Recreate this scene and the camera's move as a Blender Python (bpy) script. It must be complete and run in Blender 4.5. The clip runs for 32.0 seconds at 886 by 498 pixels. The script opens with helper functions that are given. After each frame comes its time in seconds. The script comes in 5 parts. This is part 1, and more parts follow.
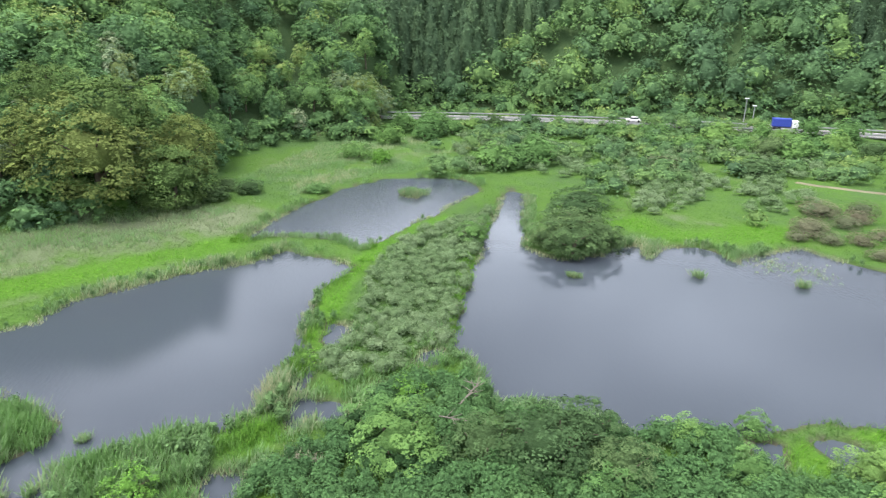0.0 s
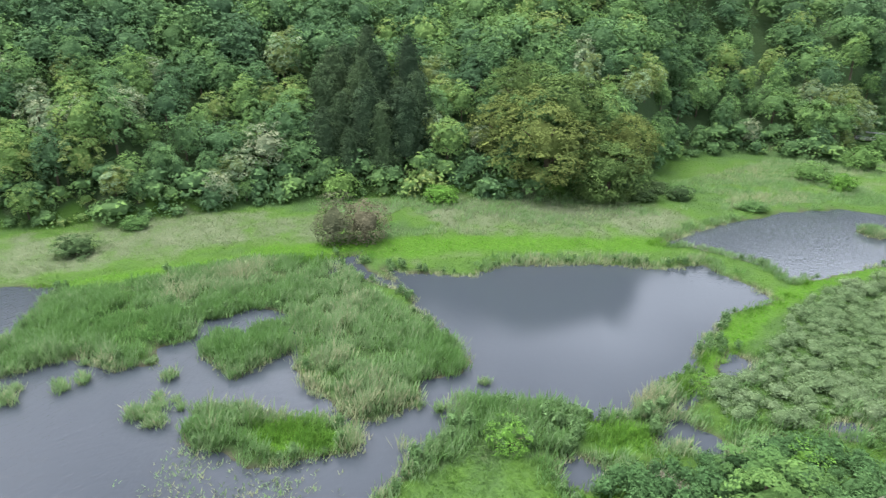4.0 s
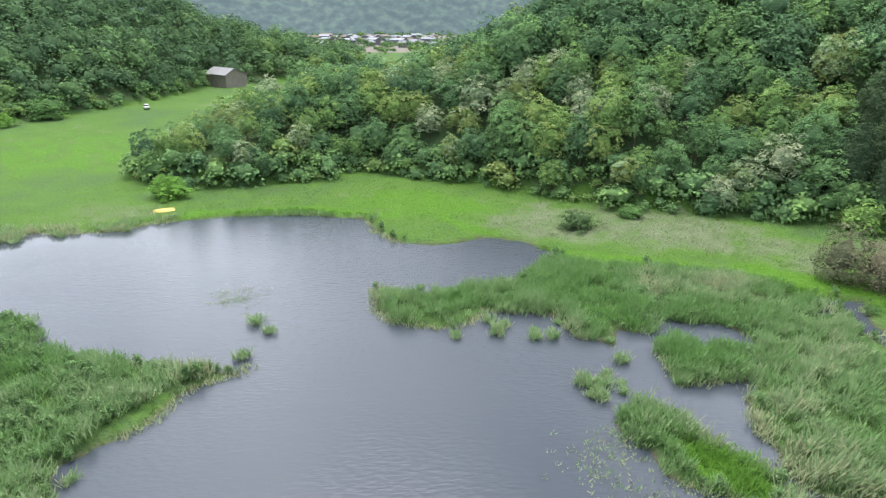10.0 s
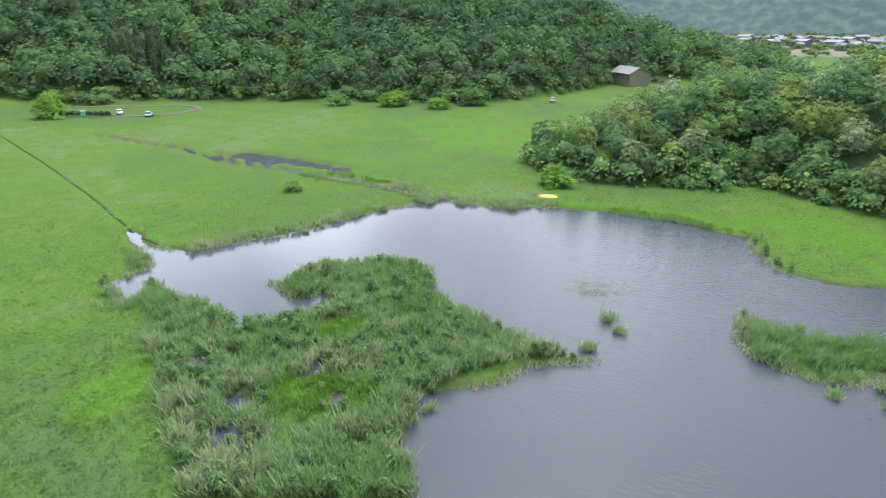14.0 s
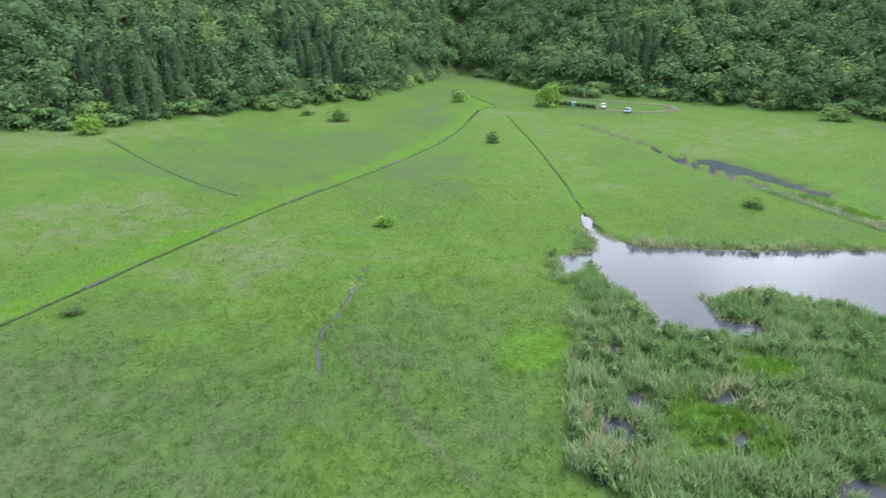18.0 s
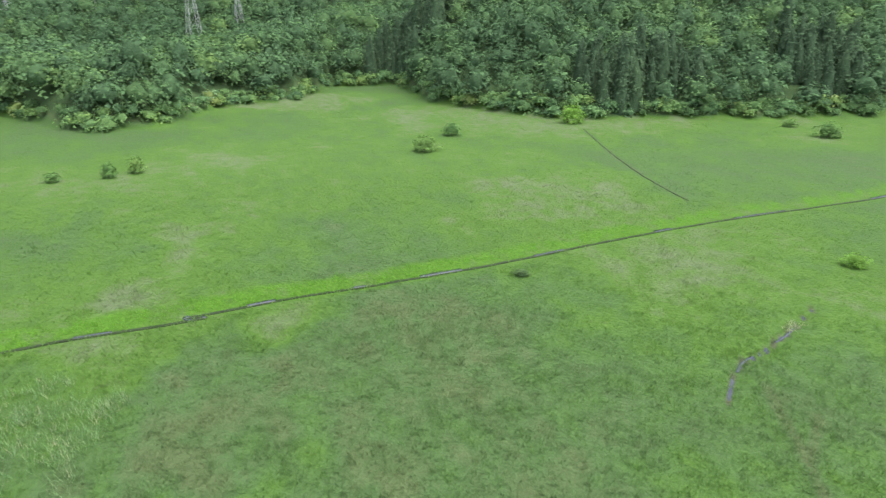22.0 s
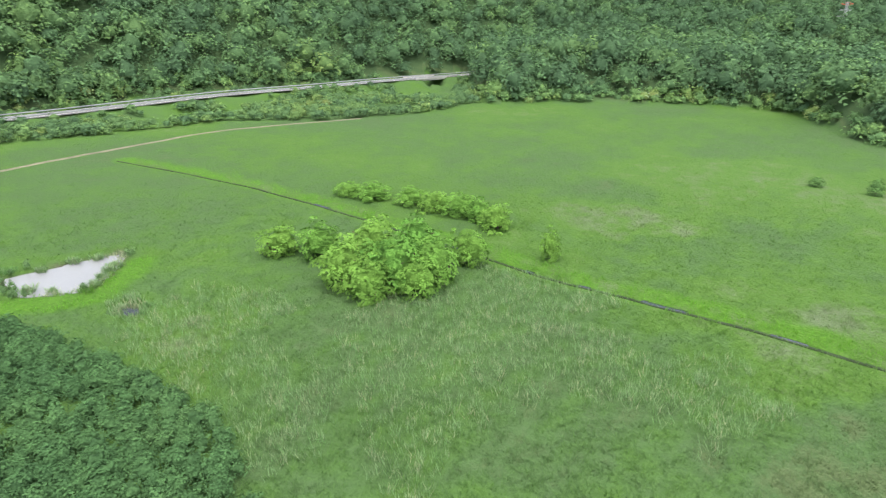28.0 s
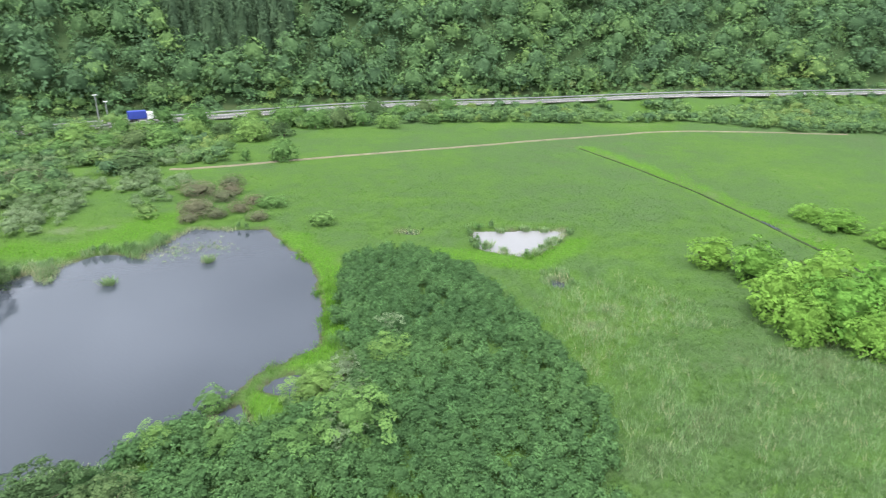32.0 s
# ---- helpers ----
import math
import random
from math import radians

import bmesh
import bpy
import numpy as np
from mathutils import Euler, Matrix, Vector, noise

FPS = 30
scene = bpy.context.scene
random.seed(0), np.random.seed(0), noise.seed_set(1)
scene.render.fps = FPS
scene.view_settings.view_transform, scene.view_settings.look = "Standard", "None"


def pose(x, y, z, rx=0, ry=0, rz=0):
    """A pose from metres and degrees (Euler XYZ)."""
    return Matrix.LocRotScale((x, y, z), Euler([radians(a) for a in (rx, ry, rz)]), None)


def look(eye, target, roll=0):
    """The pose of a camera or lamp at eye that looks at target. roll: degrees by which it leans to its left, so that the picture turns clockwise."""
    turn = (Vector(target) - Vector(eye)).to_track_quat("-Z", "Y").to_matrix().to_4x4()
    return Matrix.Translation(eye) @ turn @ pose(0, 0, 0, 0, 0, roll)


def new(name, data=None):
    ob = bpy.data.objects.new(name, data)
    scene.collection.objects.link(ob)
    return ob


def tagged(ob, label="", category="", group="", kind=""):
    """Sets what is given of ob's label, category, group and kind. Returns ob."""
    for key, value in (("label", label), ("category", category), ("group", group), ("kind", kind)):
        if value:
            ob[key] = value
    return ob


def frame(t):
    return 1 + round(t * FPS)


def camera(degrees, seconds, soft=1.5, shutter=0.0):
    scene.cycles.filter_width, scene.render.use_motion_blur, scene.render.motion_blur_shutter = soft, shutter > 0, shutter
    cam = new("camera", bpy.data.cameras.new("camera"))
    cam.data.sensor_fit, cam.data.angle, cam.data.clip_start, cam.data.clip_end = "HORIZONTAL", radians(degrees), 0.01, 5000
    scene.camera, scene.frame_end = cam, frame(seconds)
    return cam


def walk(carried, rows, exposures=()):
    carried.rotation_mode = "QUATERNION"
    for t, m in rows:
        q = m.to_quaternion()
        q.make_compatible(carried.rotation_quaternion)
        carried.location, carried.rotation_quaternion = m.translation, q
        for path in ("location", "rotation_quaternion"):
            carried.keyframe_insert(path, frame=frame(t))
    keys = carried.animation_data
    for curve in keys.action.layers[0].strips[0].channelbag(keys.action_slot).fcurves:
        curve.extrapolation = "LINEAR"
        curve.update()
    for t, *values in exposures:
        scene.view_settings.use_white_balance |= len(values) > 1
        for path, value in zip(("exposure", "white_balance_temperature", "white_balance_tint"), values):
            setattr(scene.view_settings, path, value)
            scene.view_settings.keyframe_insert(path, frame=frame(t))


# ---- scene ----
cam = camera(70.85, 32.0, soft=1.2, shutter=0.3)
H = 30.0
PATH = [(t, pose(0, 0, H, a, b, c)) for t, a, b, c in (
    (0.0, 69.92, -0.35, -0.00),
    (0.5, 69.92, -0.30, 4.43),
    (1.0, 69.92, -0.26, 9.08),
    (1.5, 69.92, -0.23, 13.88),
    (2.0, 69.93, -0.22, 18.70),
    (2.5, 69.94, -0.21, 23.71),
    (3.0, 69.94, -0.22, 28.76),
    (3.5, 69.94, -0.24, 34.06),
    (4.0, 69.94, -0.27, 39.09),
    (4.5, 69.94, -0.31, 44.36),
    (6.5, 70.00, -0.19, 61.01),
    (7.0, 69.98, -0.20, 63.47),
    (7.5, 69.97, -0.20, 66.25),
    (8.0, 69.94, -0.20, 69.28),
    (8.5, 69.92, -0.19, 72.42),
    (9.0, 69.90, -0.17, 76.11),
    (9.5, 69.89, -0.16, 79.88),
    (10.0, 69.88, -0.16, 83.93),
    (10.5, 69.87, -0.17, 87.90),
    (11.0, 69.86, -0.18, 91.87),
    (11.5, 69.85, -0.18, 95.79),
    (12.0, 69.84, -0.15, 100.01),
    (12.5, 69.83, -0.12, 104.46),
    (13.0, 69.81, -0.07, 109.11),
    (13.5, 69.80, -0.03, 113.92),
    (14.0, 69.79, 0.01, 118.75),
    (14.5, 69.78, 0.03, 123.68),
    (16.5, 69.83, -0.12, 144.53),
    (17.0, 69.84, -0.15, 149.65),
    (17.5, 69.84, -0.19, 154.60),
    (18.0, 69.85, -0.22, 160.08),
    (18.5, 69.84, -0.25, 165.22),
    (19.0, 69.83, -0.27, 170.39),
    (19.5, 69.81, -0.28, 175.67),
    (20.0, 69.79, -0.28, 180.65),
    (20.5, 69.78, -0.27, 185.35),
    (21.0, 69.77, -0.26, 190.31),
    (21.5, 69.78, -0.25, 195.63),
    (22.0, 69.79, -0.23, 201.13),
    (22.5, 69.82, -0.22, 206.69),
    (23.0, 69.84, -0.23, 212.22),
    (23.5, 69.87, -0.24, 217.91),
    (24.0, 69.90, -0.26, 223.96),
    (24.5, 69.93, -0.26, 230.30),
    (25.0, 69.95, -0.25, 236.54),
    (25.5, 69.96, -0.24, 242.05),
    (26.0, 69.98, -0.23, 247.09),
    (26.5, 69.99, -0.23, 251.99),
    (28.5, 70.00, -0.35, 269.79),
    (29.0, 69.98, -0.36, 274.34),
    (29.5, 69.95, -0.36, 279.29),
    (30.0, 69.91, -0.35, 283.91),
    (30.5, 69.87, -0.33, 288.96),
    (31.0, 69.82, -0.30, 294.28),
    (31.5, 69.79, -0.28, 299.73),
    (32.0, 69.75, -0.27, 305.78),
)]
walk(cam, PATH, [(0, 1.91), (4, 1.91), (9, 1.88), (13, 1.73), (16.5, 1.62), (19, 1.73), (25, 1.73), (29, 1.79), (32, 1.85)])

# ---- light ----
SUN_UP, SUN_AZ = 72.0, 95.0
world = bpy.data.worlds.new("sky")
scene.world = world
world.use_nodes = True
wn, wl = world.node_tree.nodes, world.node_tree.links
sky = wn.new("ShaderNodeTexSky")
sky.sky_type, sky.sun_disc = "NISHITA", False
sky.sun_elevation, sky.sun_rotation = radians(SUN_UP), radians(-SUN_AZ)
sky.air_density, sky.dust_density, sky.ozone_density = 1.0, 4.0, 1.0
hue = wn.new("ShaderNodeHueSaturation")
hue.inputs["Saturation"].default_value = 0.4
wl.new(sky.outputs[0], hue.inputs["Color"])
wtc = wn.new("ShaderNodeTexCoord")
wmap = wn.new("ShaderNodeMapping")
wmap.inputs["Scale"].default_value = (1.0, 1.0, 2.2)
wl.new(wtc.outputs["Generated"], wmap.inputs["Vector"])
cloud = wn.new("ShaderNodeTexNoise")
cloud.inputs["Scale"].default_value, cloud.inputs["Detail"].default_value = 2.6, 5.0
wl.new(wmap.outputs[0], cloud.inputs["Vector"])
cr = wn.new("ShaderNodeMapRange")
cr.inputs["From Min"].default_value, cr.inputs["From Max"].default_value = 0.35, 0.65
cr.inputs["To Min"].default_value, cr.inputs["To Max"].default_value = 0.42, 1.5
wl.new(cloud.outputs["Fac"], cr.inputs["Value"])
wmul = wn.new("ShaderNodeVectorMath")
wmul.operation = "SCALE"
wl.new(hue.outputs[0], wmul.inputs[0])
wsep = wn.new("ShaderNodeSeparateXYZ")
wl.new(wtc.outputs["Generated"], wsep.inputs[0])
wlow = wn.new("ShaderNodeMapRange")
wlow.inputs["From Min"].default_value, wlow.inputs["From Max"].default_value = 0.02, 0.6
wlow.inputs["To Min"].default_value, wlow.inputs["To Max"].default_value = 1.7, 0.9
wl.new(wsep.outputs["Z"], wlow.inputs["Value"])
wboth = wn.new("ShaderNodeMath")
wboth.operation = "MULTIPLY"
wl.new(cr.outputs[0], wboth.inputs[0])
wl.new(wlow.outputs[0], wboth.inputs[1])
wl.new(wboth.outputs[0], wmul.inputs["Scale"])
bg = wn["Background"]
wl.new(wmul.outputs[0], bg.inputs["Color"])
bg.inputs["Strength"].default_value = 0.15
sun = new("sun", bpy.data.lights.new("sun", "SUN"))
sun.data.energy, sun.data.angle, sun.data.color = 0.8, radians(50), (1.0, 0.97, 0.92)
sx, sy = -math.sin(radians(SUN_AZ)), math.cos(radians(SUN_AZ))
sun.matrix_world = look((0, 0, 0), (-sx * math.cos(radians(SUN_UP)), -sy * math.cos(radians(SUN_UP)), -math.sin(radians(SUN_UP))))

# ---- plan, in metres; the camera hangs over the origin ----
POND_A = [(-52.4, 52.8), (-47.3, 55.3), (-42.3, 58.5), (-41.8, 63.6), (-36.4, 69), (-30.2, 73.7), (-24.6, 76.1), (-21.3, 80.7), (-16, 77.9), (-10.9,
    75.4), (-12.4, 71.8), (-14.5, 67.8), (-14.8, 60.8), (-13.6, 55.6), (-14.3, 49.7), (-15.1, 43.2), (-17.5, 40.5), (-20.8, 39.6), (-23, 37.9), (-25,
    36.7), (-27.5, 36.6), (-26.1, 34.5), (-25, 30.4), (-24.6, 28.1), (-26.6, 28.4), (-27.2, 27.2), (-25.9, 24.2), (-24.1, 22), (-35.7, 18.6), (-37.7,
    26.8), (-33.6, 27.6), (-30.2, 29.5), (-29.5, 32.6), (-31.5, 35.8), (-29.5, 38.9), (-30, 41.5), (-34.2, 43.5), (-41.2, 46.8), (-47.9, 50.8)]
POND_FAR = [(-28.5, 84.2), (-27.3, 93.5), (-23.5, 103.2), (-18.5, 114.8), (-11.6, 121.7), (-3.7, 124.3), (2, 123), (6.4, 119.8), (7, 113.3), (2.8,
    106.3), (-1.1, 98.6), (-4.6, 94), (-7.7, 87), (-11.2, 82.1), (-15, 85.6), (-20.1, 86.8), (-25.2, 87.2)]
POND_B = [(12.9, 114.3), (15.4, 111.5), (12.7, 92.8), (11.8, 82.5), (15.8, 77.7), (21.4, 79.3), (24.6, 82.7), (28.2, 83.9), (28.2, 78.7), (31.1,
    82.8), (35.9, 82.9), (38.3, 81.1), (39.1, 77.4), (40.2, 79.1), (45.7, 81.3), (51.2, 82.6), (54.4, 76), (56.7, 73.7), (54, 66.1), (51.4, 58.7),
    (47.3, 53.2), (42.9, 47.2), (36.5, 41.3), (32.4, 41.4), (29.3, 42.3), (26.7, 41.2), (22.2, 39.7), (18.2, 40.4), (15, 40), (12.4, 41.9), (8.3,
    43.8), (4.6, 43.8), (3, 48.9), (2.4, 51.3), (1.1, 54.6), (1.4, 57.6), (2.6, 62.3), (3, 68.5), (4.3, 75.9), (6, 84.8), (8, 95.7), (11.1, 109.4)]
POND_C_EAST = [(-88.1, -55.5), (-94.5, -51.2), (-93.2, -46), (-94, -38.9), (-96.8, -35.9), (-98.6, -30.6), (-99.9, -21.4), (-99.6, -12.5), (-97.5,
    -4.9), (-95.6, -2), (-89.7, -0.8), (-84.4, 2.6), (-82.8, 7.2), (-83.6, 12.1), (-85.8, 15.8), (-83.6, 19.6), (-78.8, 24.2), (-75.7, 22.4), (-68,
    15.9), (-67.1, 10.9), (-64.8, 6.6), (-65.4, 4.1), (-69.7, -0.8), (-63.5, -1.1), (-59.5, 1.2), (-57.8, 5.7), (-58.2, 9.3), (-60.9, 11.1), (-60.4,
    16.1), (-58.7, 18.8), (-54.5, 19.3), (-52.5, 22.3), (-55.2, 24.6), (-54.5, 27.6), (-57.4, 30.3), (-55.9, 32.3), (-56.3, 35.2), (-52.3, 36.9),
    (-51, 36.8), (-41.4, 30.4), (-36.7, 28.7), (-33.2, 27.9), (-31, 29.1), (-25.4, 27.8), (-22, 8), (-27.5, -17), (-31, -20.5), (-40, -20.5), (-48, -14), (-53, -10), (-60, -20)]
POND_C_WEST = [(-37.8, -61.5), (-41.2, -68.4), (-44.1, -68.7), (-48, -69.5), (-51.4, -76.9), (-55.1, -84.1), (-55.1, -82.1), (-52.5, -76.3), (-52.8,
    -73.4), (-53.9, -69), (-59.8, -66.5), (-65.4, -63.1), (-70.4, -60.8), (-79.1, -58.6), (-87.2, -54.9), (-97.6, -30.2), (-60.7, -3.5), (-34.1, 1.4),
    (-28.1, -17.4), (-30.5, -19), (-31.4, -21.2), (-33.4, -21.5), (-36.8, -23), (-38.3, -23.4), (-40.7, -21.5), (-43.1, -18.9), (-47.6, -17.5),
    (-49.7, -14.4), (-51.6, -11.6), (-51, -14.9), (-51.8, -18.6), (-53.6, -23), (-55.1, -29.1), (-57.1, -33.5), (-63.7, -36.5), (-64, -38.8), (-61.7,
    -45.1), (-58.1, -49.6), (-51.7, -50.6), (-51.4, -52), (-48.9, -46.4), (-51.8, -43), (-49.1, -40.7), (-43.4, -43), (-41.6, -45.2), (-41.2, -48.8),
    (-42.7, -53.1), (-41.8, -57.4), (-44.1, -64.6), (-41.6, -61.7)]
ISLE_TWO = [(-52.2, 26.5), (-53.6, 28.4), (-51.8, 30.6), (-49.5, 34.4), (-48.9, 34.9), (-44.9, 32.3), (-44.8, 28.7), (-44.9, 25.9), (-48.2, 25.8)]
ISLE_THREE = [(-41, 18), (-42.5, 20.7), (-42, 21.2), (-40.6, 23.1), (-38.6, 23.7), (-36, 24.7), (-34.8, 26.8), (-32.8, 26.8), (-29.9, 27.1), (-29,
    26), (-30.3, 24.1), (-31.8, 21.8), (-33.6, 19.7), (-36.5, 18.8)]
ISLE_BAR = [(-8.5, 110.6), (-5.6, 113.9), (-2.1, 111.5), (-4.8, 108.3)]
PUDDLE_WHITE = [(74.3, 47.7), (78.1, 43.9), (83.4, 37.2), (78.7, 35.8), (74.7, 36), (70.7, 36.1), (69.7, 39), (68.9, 43.1), (72.4, 45.5)]
PUDDLE_ONE = [(-11.8, 54.7), (-11.9, 58.7), (-9.1, 58), (-9.9, 53.5)]
PUDDLE_TWO = [(-3, 49.9), (-2.5, 52.5), (0.2, 53.8), (1, 51.8), (-1.1, 50.4)]
PUDDLE_THREE = [(-12.4, 45.2), (-8.9, 44.3), (-7.1, 41.7), (-7.9, 40.5), (-10.3, 42.8), (-11.5, 40.2), (-12.3, 42)]
PUDDLE_FOUR = [(-16.5, 33.9), (-16.2, 35.5), (-13.9, 35.7), (-13.4, 33.8), (-14.4, 31.9), (-15.6, 32.3)]
PUDDLE_FIVE = [(22.9, 39.6), (25.8, 39.2), (24, 36.2), (23.1, 36.6)]
PUDDLE_SIX = [(30.4, 39.2), (32.1, 38.2), (29.9, 35.5), (28.3, 35.2)]
PUDDLE_SEVEN = [(-27.4, -35.7), (-28, -34.9), (-27.1, -32.2), (-26.2, -31.9)]
POOL_BUSH = [(-60.9, 50.6), (-58.9, 55.1), (-56.9, 52.6), (-58.2, 50.6), (-54.2, 46.8), (-56.6, 47)]
DITCH_POND = [(-102.5, -118), (-109.3, -108.4), (-108.8, -95.8), (-105, -80.9), (-101.4, -81.9), (-100.9, -95.4), (-97.5, -103.9)]
DITCH = [(-101.8, -246.4), (-97.7, -212.6), (-90.5, -208.4), (-60.5, -159.7), (-35.8, -130.4), (-12, -108.1), (6, -88.9), (19.5, -73.4), (30.2,
    -62.1), (39.1, -53.4), (46.2, -45.7), (44.8, -46), (53.2, -37.5), (62, -27.5), (69.8, -18.7), (75.8, -13.2), (99.3, 8.2), (121.8, 32.3), (143.5,
    61.7)]
SIDE_DITCH = [(-91.6, -189.3), (-77, -144.2), (-65.2, -109.9), (-55.6, -84.2), (-53.2, -75)]
CROSS_DITCH = [(27.1, -183.5), (15.3, -151.1), (5.7, -128.5), (-2.3, -113.9)]
OUTLET = [(-93.8, -56.6), (-96.7, -68.6), (-97.8, -79.1), (-96.4, -94.5), (-97.2, -110.5), (-103.4, -130.9), (-105.1, -164.6)]
CREEK = [(-15.9, -73.1), (-12.2, -64.9), (-7.7, -57.3), (-6, -49.8)]
TRACK = [(-9.3, -53.9), (-11.1, -45.4), (-12.4, -35.9), (-14, -30.9)]
TRACK2 = [(-13, -50), (-11.5, -43.7)]
PATH = [(70.5, 121.1), (79.2, 114), (101.2, 102.2), (125.2, 87.3), (146, 74.9), (166.8, 61.5), (183.9, 49.7), (208.2, 10.1)]
ROAD = [(-60, 190), (-14, 190), (20, 187), (52, 180), (80, 172), (122, 157), (163, 137), (206, 98), (240, 65), (266, 28), (290, 2), (322, -36), (360,
    -90)]
SITE_ROAD = [(-129.1, -200.1), (-136.4, -184.2), (-148.3, -182.1), (-155.2, -184.5), (-158.6, -194.4), (-148.6, -209.3), (-136.8, -227.7)]
KNOT = [(54.2, 54.7), (62.1, 50.7), (60.6, 39.5), (53.6, 28.4), (47.7, 20.3), (41.8, 13.9), (32.8, 9.3), (18.3, 29.2), (26.2, 30.4), (35.5, 34.4),
    (39.5, 42.0)]
HERBS = [(15.9, 41.2), (22.1, 40.2), (21.8, 36.9), (23.2, 34.0), (29.1, 32.9), (28.8, 32.4), (8.0, 32.2), (10.5, 35.0)]
DIKE = [(-1.9, 91.0), (6.2, 97.1), (8.6, 103.9), (4.3, 74.6), (1.7, 59.9), (0.5, 52.6), (-4.1, 48.4), (-8.8, 46.5), (-11.5, 50.3), (-8.5, 59.7),
    (-9.3, 72.5), (-5.1, 85.6)]
ROUGH = [(4.3, 124.9), (35.6, 120.8), (30.3, 97.6), (60.3, 96.6), (87.6, 132.3), (81.8, 174.6), (34.9, 177.7), (2.7, 171.9)]
REED_EAST = [(-66.7, -1.2), (-67.8, 4.3), (-68.7, 11.2), (-76.0, 22.5), (-71.0, 34.3), (-65.7, 47.8), (-59.3, 50.5), (-46.6, 46.9), (-36.5, 45.0),
    (-29.5, 41.3), (-30.6, 34.1), (-30.0, 28.8), (-36.3, 28.4), (-48.3, 35.0), (-53.5, 26.4), (-52.5, 19.9), (-59.3, 10.8), (-58.3, 1.2)]
REED_WEST = [(-43.7, -63.9), (-42.4, -50.2), (-48.6, -40.4), (-51.2, -52.0), (-60.8, -52.8), (-67.4, -40.8), (-63.0, -36.1), (-54.7, -22.2), (-53.3,
    -12.2), (-47.2, -19.0), (-39.2, -23.9), (-32.9, -21.1), (-28.2, -17.3), (-20.8, -30.8), (-26.8, -41.3), (-33.5, -53.1)]
REED_NEAR = [(-28.2, 37.1), (-17.2, 43.2), (-13.8, 48.2), (-14.6, 69.6), (-12.9, 56.1), (-11.7, 43.4), (-14.4, 36.8), (-21.2, 31.6), (-25.2, 24.0),
    (-27.0, 24.9), (-28.1, 28.4), (-24.5, 30.5), (-28.6, 32.2)]


def pool(cx, cy, rx, ry, rot, seed):
    """An uneven small pool."""
    out = []
    for k in range(10):
        a = 2 * math.pi * k / 10
        q = 0.8 + 0.4 * ((math.sin(seed * 12.9 + k * 78.2) * 437.5) % 1)
        u, v = rx * q * math.cos(a), ry * q * math.sin(a)
        out.append((cx + u * math.cos(radians(rot)) - v * math.sin(radians(rot)), cy + u * math.sin(radians(rot)) + v * math.cos(radians(rot))))
    return out


POOLS = [pool(*q, k) for k, q in enumerate(((-33.3, -43.9, 1.3, 0.8, 60), (-30.4, -36.4, 1.5, 0.8, 70), (-37.7, -34, 1.5, 0.9, 40), (-35.2, -29.6, 1.1, 0.7, 40), (-26.9, -33.6, 2.6, 1.1, 85),
                                             (64.6, 29.3, 1.3, 0.7, 50), (68.4, 56.2, 1.9, 0.6, -60), (30.3, 38, 2.0, 0.9, -60), (-5.2, 46.3, 1.6, 0.9, 20)))]
CHANNELS = [([(-106.2, -112), (-105.5, -98.9), (-104.8, -89.5), (-103.3, -78.6)], 1.3), ([(-99.9, -116), (-99.3, -100.6), (-97.6, -86.3), (-97.1, -74.1), (-95.6, -60)], 0.8), ([(-72, 33.5), (-66, 31.6), (-62.7, 30.9), (-57, 29.9)], 0.3), ([(-46.5, 50.4), (-49.6, 50), (-54, 50.4), (-57.8, 52.1)], 0.8), ([(-50.5, -36.5), (-46.7, -31.1), (-43.9, -27.8)], 0.35),
            ([(-13.5, 54), (-11.5, 50), (-12.5, 46.5), (-11, 43)], 0.5)]
# bright fresh sedge: strips with their half width, and spots
FRESH_LINES = [([(-101.5, -122), (-101.5, -100), (-100, -80), (-98, -66)], 1.6), ([(-67, 47.4), (-58.1, 57), (-53.9, 62.5), (-49.3, 68), (-43, 72.5), (-36, 78), (-29, 84)], 3.2), ([(-13, 50.4), (-12.3, 57.7), (-11.8, 68.5), (-10.4, 77), (-5.7, 87.9), (-0.1, 96)], 1.5),
               ([(1.3, 54), (2.0, 65.9), (3.6, 76.9), (6.6, 93)], 0.9), ([(30.5, 93), (34.6, 87), (42, 87), (51, 90)], 3.5), ([(-95, 10), (-83, 18.5), (-77, 27), (-67, 48)], 1.1),
               ([(-100, -30), (-103, -14), (-97, 2)], 1.6), ([(56, 66), (52.8, 58.9), (46.5, 48.1), (40, 42)], 2.6), ([(36, 40), (26.7, 37)], 1.6), ([(64, 46), (68, 34), (78, 33)], 2.6)]
FRESH_SPOTS = [(-104, 8, 13, 7, 70), (-34.5, -30.4, 4.5, 3.2, 120), (-44.4, -36, 3, 2, 0), (-27, -47, 5, 4, 0), (-156, -71, 34, 20, 60), (-13.9, 39.2, 2.8, 2, 30), (-9.7, 42.6, 1.8, 1.4, 0), (-13.4, 32.5, 2.5, 1.5, 0),
               (-47, 23, 3.5, 2, 40), (-33, 24, 3.5, 1.6, 35), (-30, 36, 3, 1.5, 50)]
mid_ = np.array(DITCH_POND).mean(0)
axis_ = np.linalg.svd(np.array(DITCH_POND) - mid_)[2]
DITCH_POND = [tuple(mid_ + axis_[0] * ((p - mid_) @ axis_[0]) + axis_[1] * ((p - mid_) @ axis_[1]) * 0.45) for p in np.array(DITCH_POND)]
